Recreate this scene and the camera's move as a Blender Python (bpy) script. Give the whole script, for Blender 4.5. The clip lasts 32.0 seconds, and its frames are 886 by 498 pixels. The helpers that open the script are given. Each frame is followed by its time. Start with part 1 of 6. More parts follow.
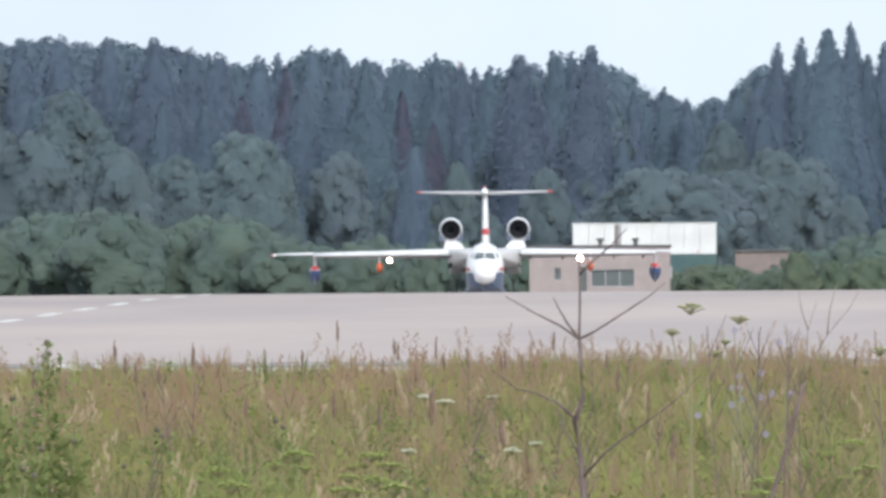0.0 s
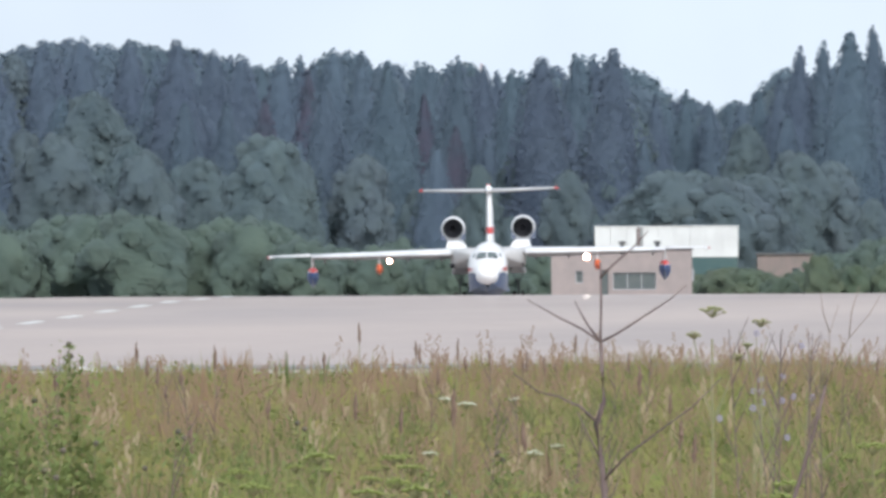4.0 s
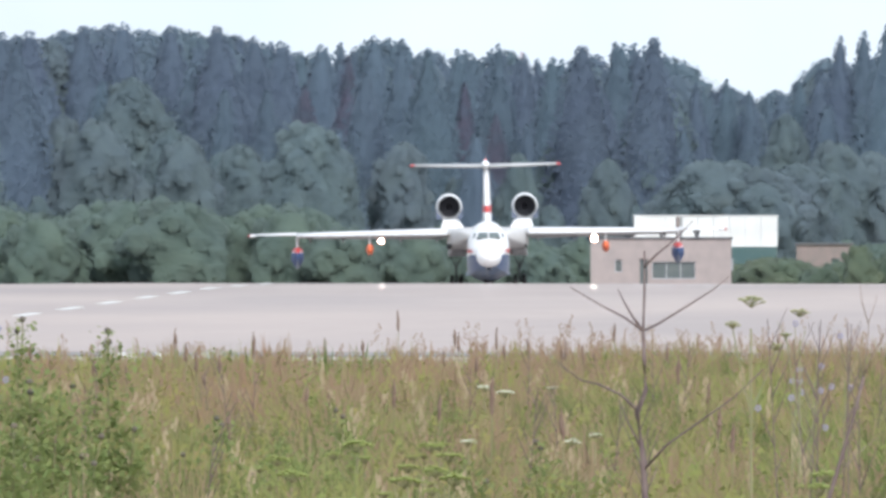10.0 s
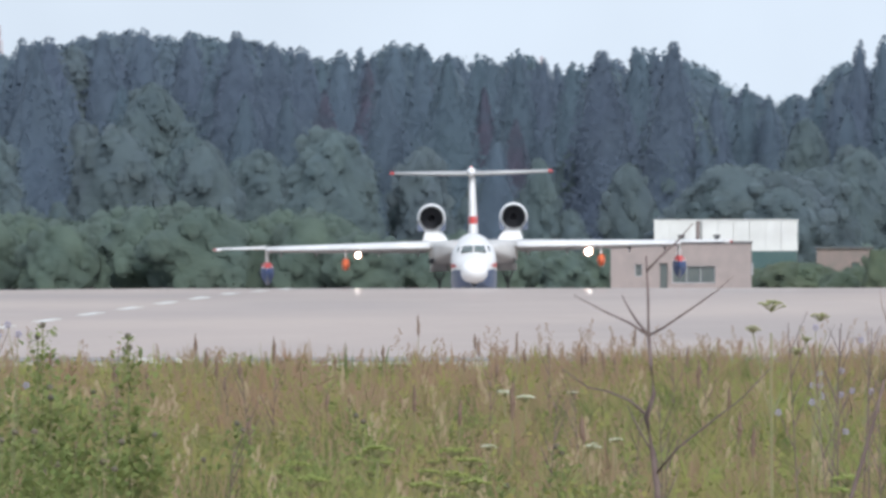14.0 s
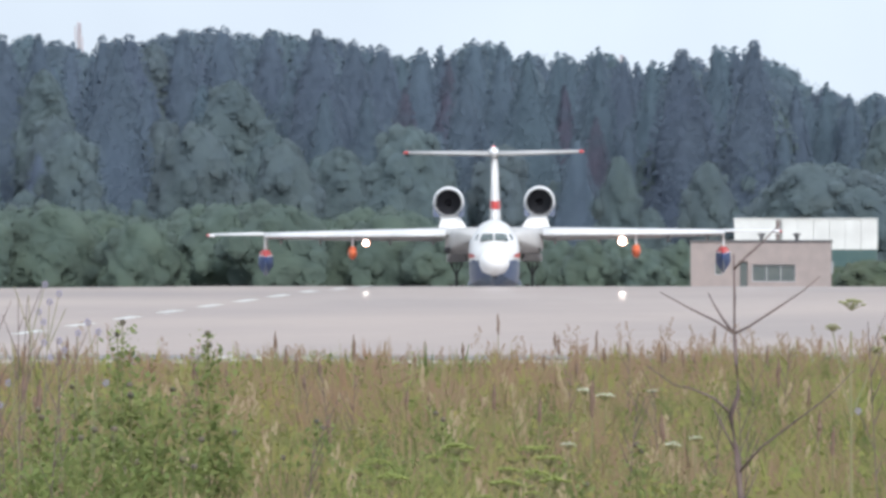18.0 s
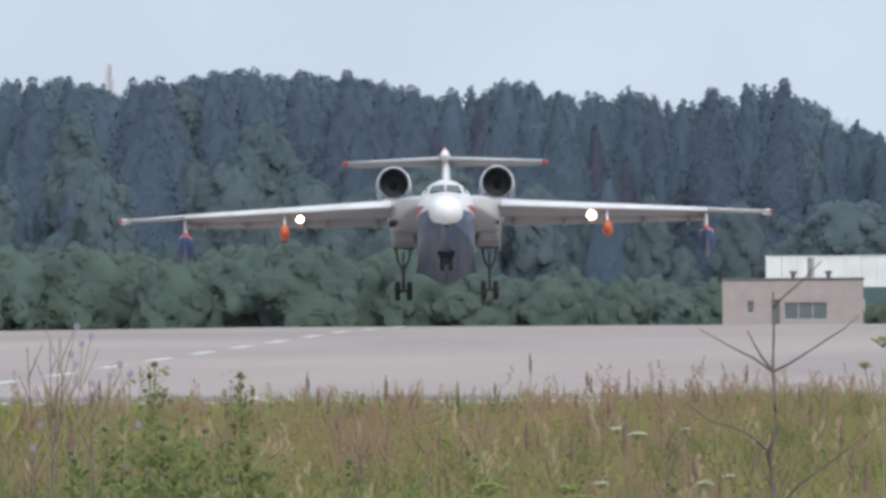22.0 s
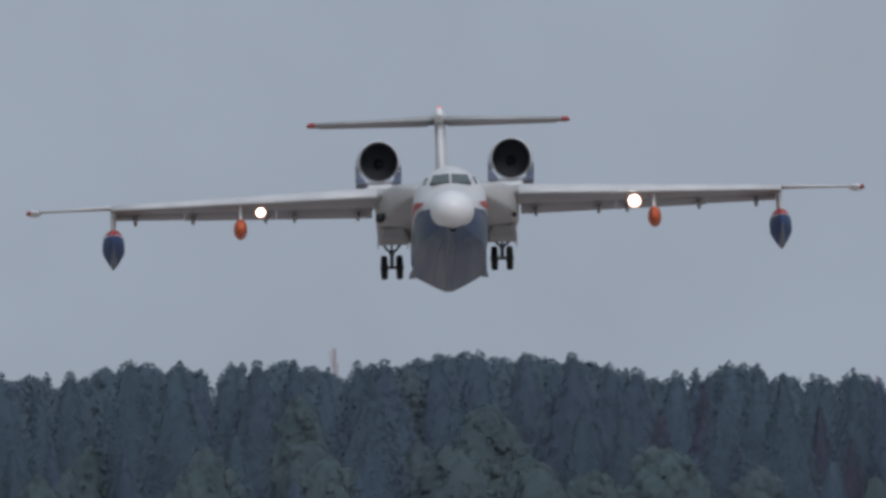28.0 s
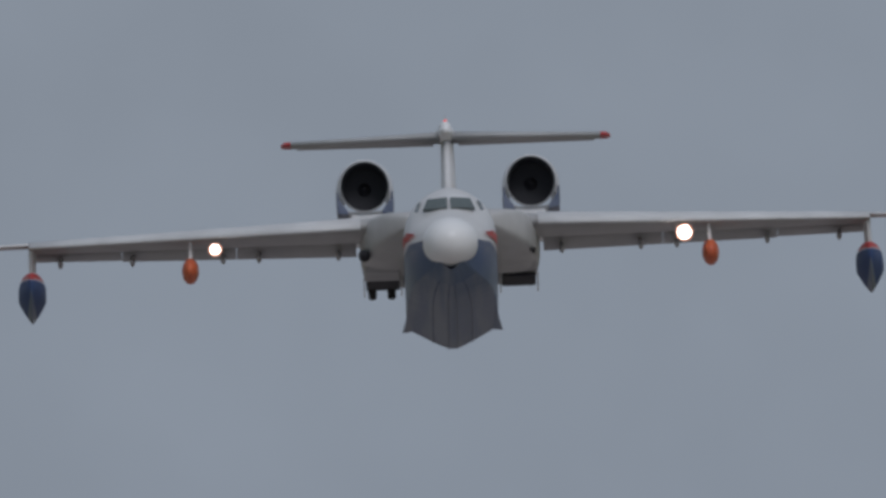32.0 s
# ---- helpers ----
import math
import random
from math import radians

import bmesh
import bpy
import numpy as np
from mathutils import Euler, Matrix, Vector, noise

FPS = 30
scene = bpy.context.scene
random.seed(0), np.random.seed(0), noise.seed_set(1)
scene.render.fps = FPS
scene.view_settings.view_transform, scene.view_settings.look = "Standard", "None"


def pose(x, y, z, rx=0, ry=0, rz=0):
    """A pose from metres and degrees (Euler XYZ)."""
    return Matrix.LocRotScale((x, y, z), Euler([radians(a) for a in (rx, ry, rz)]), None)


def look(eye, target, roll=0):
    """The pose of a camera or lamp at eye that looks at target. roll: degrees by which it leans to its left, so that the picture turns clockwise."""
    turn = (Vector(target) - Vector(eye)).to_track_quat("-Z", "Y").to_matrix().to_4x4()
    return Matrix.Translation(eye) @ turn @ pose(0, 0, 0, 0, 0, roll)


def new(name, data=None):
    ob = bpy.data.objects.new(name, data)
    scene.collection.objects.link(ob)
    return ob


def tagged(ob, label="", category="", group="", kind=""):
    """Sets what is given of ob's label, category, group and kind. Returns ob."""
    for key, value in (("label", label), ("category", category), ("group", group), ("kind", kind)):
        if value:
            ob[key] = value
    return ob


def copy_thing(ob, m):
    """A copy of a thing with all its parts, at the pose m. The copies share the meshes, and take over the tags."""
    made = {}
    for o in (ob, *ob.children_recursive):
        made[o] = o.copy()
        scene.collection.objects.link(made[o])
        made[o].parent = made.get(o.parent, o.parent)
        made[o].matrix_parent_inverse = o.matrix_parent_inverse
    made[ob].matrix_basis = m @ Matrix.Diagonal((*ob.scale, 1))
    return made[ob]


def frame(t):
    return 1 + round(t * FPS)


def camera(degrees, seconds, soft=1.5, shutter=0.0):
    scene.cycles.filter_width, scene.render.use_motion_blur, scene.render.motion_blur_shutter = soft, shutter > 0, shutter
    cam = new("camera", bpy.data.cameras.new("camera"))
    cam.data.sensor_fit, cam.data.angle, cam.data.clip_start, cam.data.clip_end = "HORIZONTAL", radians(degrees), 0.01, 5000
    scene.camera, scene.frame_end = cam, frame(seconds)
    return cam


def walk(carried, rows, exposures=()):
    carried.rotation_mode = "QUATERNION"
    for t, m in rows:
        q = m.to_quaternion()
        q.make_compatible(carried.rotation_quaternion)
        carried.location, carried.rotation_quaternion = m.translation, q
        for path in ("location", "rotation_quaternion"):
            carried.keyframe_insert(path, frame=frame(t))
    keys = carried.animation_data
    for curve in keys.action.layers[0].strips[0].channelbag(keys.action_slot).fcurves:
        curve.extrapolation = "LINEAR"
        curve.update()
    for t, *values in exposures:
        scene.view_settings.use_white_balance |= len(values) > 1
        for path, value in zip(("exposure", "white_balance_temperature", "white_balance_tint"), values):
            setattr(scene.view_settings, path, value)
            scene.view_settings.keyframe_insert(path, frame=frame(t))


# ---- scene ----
# The lens is a long tele: about one and a half degrees across.
cam = camera(1.515, 32.0, soft=3.4)
walk(cam, [
    (0, pose(0, 0, 1.7, 89.9748, 0.38, 0.8946)),
    (0.5, pose(0, 0, 1.7, 89.9838, 0.36, 0.887)),
    (1, pose(0, 0, 1.7, 89.9816, 0.35, 0.8763)),
    (1.5, pose(0, 0, 1.7, 89.976, 0.36, 0.8619)),
    (2, pose(0, 0, 1.7, 89.9688, 0.34, 0.8598)),
    (2.5, pose(0, 0, 1.7, 89.9717, 0.28, 0.874)),
    (3, pose(0, 0, 1.7, 89.9783, 0.28, 0.9029)),
    (3.5, pose(0, 0, 1.7, 89.98, 0.29, 0.9249)),
    (5.5, pose(0, 0, 1.7, 89.9763, 0.25, 0.9478)),
    (6, pose(0, 0, 1.7, 89.9763, 0.25, 0.9504)),
    (6.5, pose(0, 0, 1.7, 89.9704, 0.22, 0.974)),
    (7, pose(0, 0, 1.7, 89.9654, 0.2, 0.9941)),
    (7.5, pose(0, 0, 1.7, 89.9708, 0.2, 1.0227)),
    (8, pose(0, 0, 1.7, 89.9868, 0.11, 1.0074)),
    (8.5, pose(0, 0, 1.7, 89.9713, 0.03, 0.9748)),
    (9, pose(0, 0, 1.7, 89.9691, 0, 0.972)),
    (9.5, pose(0, 0, 1.7, 89.961, -0.01, 0.979)),
    (10, pose(0, 0, 1.7, 89.959, -0.06, 0.9995)),
    (10.5, pose(0, 0, 1.7, 89.9612, -0.1, 0.9999)),
    (11, pose(0, 0, 1.7, 89.9694, -0.06, 0.9829)),
    (11.5, pose(0, 0, 1.7, 89.986, -0.06, 0.9655)),
    (12, pose(0, 0, 1.7, 89.9905, -0.16, 0.9751)),
    (12.5, pose(0, 0, 1.7, 89.9649, -0.18, 0.9962)),
    (13, pose(0, 0, 1.7, 89.9417, -0.08, 1.0213)),
    (13.5, pose(0, 0, 1.7, 89.9403, 0.03, 1.0375)),
    (14, pose(0, 0, 1.7, 89.9673, 0.06, 1.0338)),
    (14.5, pose(0, 0, 1.7, 89.986, 0.07, 1.0342)),
    (16.5, pose(0, 0, 1.7, 89.9606, 0.07, 1.0911)),
    (17, pose(0, 0, 1.7, 89.9454, 0.07, 1.1174)),
    (17.5, pose(0, 0, 1.7, 89.9579, 0.04, 1.1503)),
    (18, pose(0, 0, 1.7, 89.964, -0.03, 1.1706)),
    (18.5, pose(0, 0, 1.7, 89.9576, -0.02, 1.18)),
    (19, pose(0, 0, 1.7, 89.9495, 0.04, 1.1794)),
    (19.5, pose(0, 0, 1.7, 89.9586, 0.09, 1.1778)),
    (20, pose(0, 0, 1.7, 89.9711, 0.14, 1.1667)),
    (20.5, pose(0, 0, 1.7, 89.9777, 0.16, 1.1791)),
    (21, pose(0, 0, 1.7, 89.9848, 0.21, 1.1962)),
    (21.5, pose(0, 0, 1.7, 90.0019, 0.27, 1.2077)),
    (22, pose(0, 0, 1.7, 90.0323, 0.32, 1.2246)),
    (22.5, pose(0, 0, 1.7, 90.0873, 0.43, 1.244)),
    (23, pose(0, 0, 1.7, 90.1362, 0.49, 1.2715)),
    (23.5, pose(0, 0, 1.7, 90.182, 0.47, 1.3149)),
    (24, pose(0, 0, 1.7, 90.2192, 0.45, 1.37)),
    (24.5, pose(0, 0, 1.7, 90.2893, 0.45, 1.4041)),
    (26.5, pose(0, 0, 1.7, 90.4454, 0.45, 1.5127)),
    (27, pose(0, 0, 1.7, 90.4485, 0.45, 1.5319)),
    (27.5, pose(0, 0, 1.7, 90.4724, 0.45, 1.5613)),
    (28, pose(0, 0, 1.7, 90.5187, 0.45, 1.6097)),
    (28.5, pose(0, 0, 1.7, 90.5665, 0.45, 1.6729)),
    (29, pose(0, 0, 1.7, 90.6156, 0.45, 1.7125)),
    (29.5, pose(0, 0, 1.7, 90.6841, 0.45, 1.7623)),
    (30, pose(0, 0, 1.7, 90.7318, 0.45, 1.8078)),
    (30.5, pose(0, 0, 1.7, 90.7722, 0.45, 1.7965)),
    (31, pose(0, 0, 1.7, 90.8464, 0.45, 1.8058)),
    (31.5, pose(0, 0, 1.7, 90.874, 0.45, 1.8661)),
    (32, pose(0, 0, 1.7, 91.0174, 0.45, 1.9639)),
], exposures=[(0, 0.55, 6270, 12), (1, 0.43, 6270, 12), (3, 0.46, 6270, 12), (6, 0.58, 6270, 12), (7, 0.57, 6270, 12), (8, 0.38, 6250, 12), (9, 0.45, 6250, 12), (10, 0.71, 6240, 12), (11, 0.43, 6230, 12), (12, 0.37, 6220, 12), (13, 0.85, 6250, 12), (14, 0.40, 6230, 12), (14.5, 0.5, 6250, 12),
               (17, 0.85, 6260, 12), (18, 0.5, 6260, 12), (19, 0.76, 6250, 12), (20, 0.36, 6230, 12), (21, 0.42, 6250, 12), (22, 0.17, 6180, 12), (23, -0.10, 6150, 12), (24, -0.34, 6120, 12.5), (24.5, -0.6, 6100, 13),
               (26.5, -0.45, 6070, 14), (27, -0.48, 6070, 14), (28, -0.8, 6070, 14), (29, -1.04, 6070, 14), (30, -1.14, 6070, 14), (32, -1.21, 6070, 14)])

# ---- sky and sun: a bright, evenly overcast summer day ----
world = bpy.data.worlds.new("overcast_sky")
scene.world = world
world.use_nodes = True
wn, wl = world.node_tree.nodes, world.node_tree.links
sky = wn.new("ShaderNodeTexSky")
sky.sky_type, sky.sun_disc = "NISHITA", False
sky.sun_elevation, sky.sun_rotation = radians(42), radians(160)
sky.air_density, sky.dust_density = 1.0, 2.0
dim = wn.new("ShaderNodeVectorMath")
dim.operation, dim.inputs[1].default_value = "SCALE", (0, 0, 0)
dim.inputs["Scale"].default_value = 0.08
cloud = wn.new("ShaderNodeMix")
cloud.data_type = "RGBA"
cloud.inputs["Factor"].default_value = 0.88
cloud.inputs["B"].default_value = (0.77, 0.87, 0.96, 1)
wl.new(sky.outputs["Color"], dim.inputs[0])
wl.new(dim.outputs[0], cloud.inputs["A"])
veil = wn.new("ShaderNodeTexNoise")  # slow unevenness of the cloud layer
veil.inputs["Scale"].default_value, veil.inputs["Detail"].default_value = 110, 3
spread = wn.new("ShaderNodeMapRange")
spread.inputs["From Min"].default_value, spread.inputs["From Max"].default_value = 0.3, 0.7
spread.inputs["To Min"].default_value, spread.inputs["To Max"].default_value = 0.955, 1.045
layer = wn.new("ShaderNodeVectorMath")
layer.operation = "SCALE"
wl.new(wn.new("ShaderNodeTexCoord").outputs["Generated"], veil.inputs["Vector"])
wl.new(veil.outputs["Fac"], spread.inputs["Value"])
wl.new(cloud.outputs["Result"], layer.inputs[0])
wl.new(spread.outputs["Result"], layer.inputs["Scale"])
wl.new(layer.outputs[0], wn["Background"].inputs["Color"])
wn["Background"].inputs["Strength"].default_value = 0.8
sun_data = bpy.data.lights.new("sun", "SUN")
sun_data.energy, sun_data.angle, sun_data.color = 2.5, radians(30), (1.0, 0.97, 0.92)
sun = new("sun", sun_data)
sun.matrix_world = look((110, -300, 290), (0, 0, 0))


# ---- materials ----
def mat(name, base, rough=0.7, metal=0.0, second=None, scale=3.0, bump=0.0, fine=0.0, vary=0.0, per="", spec=0.4, ramp=(0.35, 0.65), stretch=None, thin=0.0, haze_sheen=0.0):
    """A surface with a second colour in large patches, a finer grain, relief, and a shift from piece to piece."""
    m = bpy.data.materials.new(name)
    m.use_nodes = True
    n, l = m.node_tree.nodes, m.node_tree.links
    b = n["Principled BSDF"]
    b.inputs["Roughness"].default_value, b.inputs["Metallic"].default_value = rough, metal
    b.inputs["Specular IOR Level"].default_value = spec
    b.inputs["Base Color"].default_value = (*base, 1)
    if haze_sheen:  # bluish sheen that stands in for distance haze on foliage
        b.inputs["Sheen Weight"].default_value, b.inputs["Sheen Roughness"].default_value = haze_sheen, 0.6
        b.inputs["Sheen Tint"].default_value = (0.75, 0.86, 1.0, 1)
    co = n.new("ShaderNodeTexCoord")
    vec = co.outputs["Object"]
    if stretch:
        mp = n.new("ShaderNodeMapping")
        mp.inputs["Scale"].default_value = stretch
        l.new(vec, mp.inputs["Vector"])
        vec = mp.outputs["Vector"]
    col = None
    if second:
        t = n.new("ShaderNodeTexNoise")
        t.inputs["Scale"].default_value, t.inputs["Detail"].default_value = scale, 6
        l.new(vec, t.inputs["Vector"])
        r = n.new("ShaderNodeMapRange")
        r.inputs["From Min"].default_value, r.inputs["From Max"].default_value = ramp
        l.new(t.outputs["Fac"], r.inputs["Value"])
        x = n.new("ShaderNodeMix")
        x.data_type = "RGBA"
        x.inputs["A"].default_value, x.inputs["B"].default_value = (*base, 1), (*second, 1)
        l.new(r.outputs["Result"], x.inputs["Factor"])
        col = x.outputs["Result"]
    if fine or vary:
        h = n.new("ShaderNodeHueSaturation")
        if col:
            l.new(col, h.inputs["Color"])
        else:
            h.inputs["Color"].default_value = (*base, 1)
        if vary:
            src = n.new("ShaderNodeNewGeometry").outputs["Random Per Island"] if per == "island" else n.new("ShaderNodeObjectInfo").outputs["Random"]
        else:
            g = n.new("ShaderNodeTexNoise")
            g.inputs["Scale"].default_value, g.inputs["Detail"].default_value = scale * 14, 4
            l.new(vec, g.inputs["Vector"])
            src = g.outputs["Fac"]
        amount = vary or fine
        v = n.new("ShaderNodeMapRange")
        v.inputs["To Min"].default_value, v.inputs["To Max"].default_value = 1 - amount, 1 + amount
        l.new(src, v.inputs["Value"])
        l.new(v.outputs["Result"], h.inputs["Value"])
        if vary:
            k = n.new("ShaderNodeMath")
            k.operation, k.inputs[1].default_value = "MULTIPLY_ADD", 0.03
            k.inputs[2].default_value = 0.485
            w = n.new("ShaderNodeTexWhiteNoise")
            w.noise_dimensions = "1D"
            l.new(src, w.inputs["W"])
            l.new(w.outputs["Value"], k.inputs[0])
            l.new(k.outputs[0], h.inputs["Hue"])
        col = h.outputs["Color"]
    if col:
        l.new(col, b.inputs["Base Color"])
    if bump:
        g = n.new("ShaderNodeTexNoise")
        g.inputs["Scale"].default_value, g.inputs["Detail"].default_value = scale * 6, 5
        l.new(vec, g.inputs["Vector"])
        u = n.new("ShaderNodeBump")
        u.inputs["Strength"].default_value = bump
        l.new(g.outputs["Fac"], u.inputs["Height"])
        l.new(u.outputs["Normal"], b.inputs["Normal"])
    if thin:
        tr, mx = n.new("ShaderNodeBsdfTranslucent"), n.new("ShaderNodeMixShader")
        mx.inputs["Fac"].default_value = thin
        if col:
            l.new(col, tr.inputs["Color"])
        l.new(b.outputs["BSDF"], mx.inputs[1])
        l.new(tr.outputs["BSDF"], mx.inputs[2])
        l.new(mx.outputs["Shader"], n["Material Output"].inputs["Surface"])
    return m


def wet(m, share, rough, near, far):
    """A thin film of damp over a surface, from a distance on."""
    n, l = m.node_tree.nodes, m.node_tree.links
    b = n["Principled BSDF"]
    b.inputs["Coat Roughness"].default_value = rough
    sep, r = n.new("ShaderNodeSeparateXYZ"), n.new("ShaderNodeMapRange")
    l.new(n.new("ShaderNodeTexCoord").outputs["Object"], sep.inputs[0])
    l.new(sep.outputs["Y"], r.inputs["Value"])
    r.inputs["From Min"].default_value, r.inputs["From Max"].default_value, r.inputs["To Max"].default_value = near, far, share
    l.new(r.outputs["Result"], b.inputs["Coat Weight"])
    return m


def lamp_mat(name, colour, strength):
    m = bpy.data.materials.new(name)
    m.use_nodes = True
    b = m.node_tree.nodes["Principled BSDF"]
    b.inputs["Base Color"].default_value = (*colour, 1)
    b.inputs["Emission Color"].default_value = (*colour, 1)
    b.inputs["Emission Strength"].default_value = strength
    return m


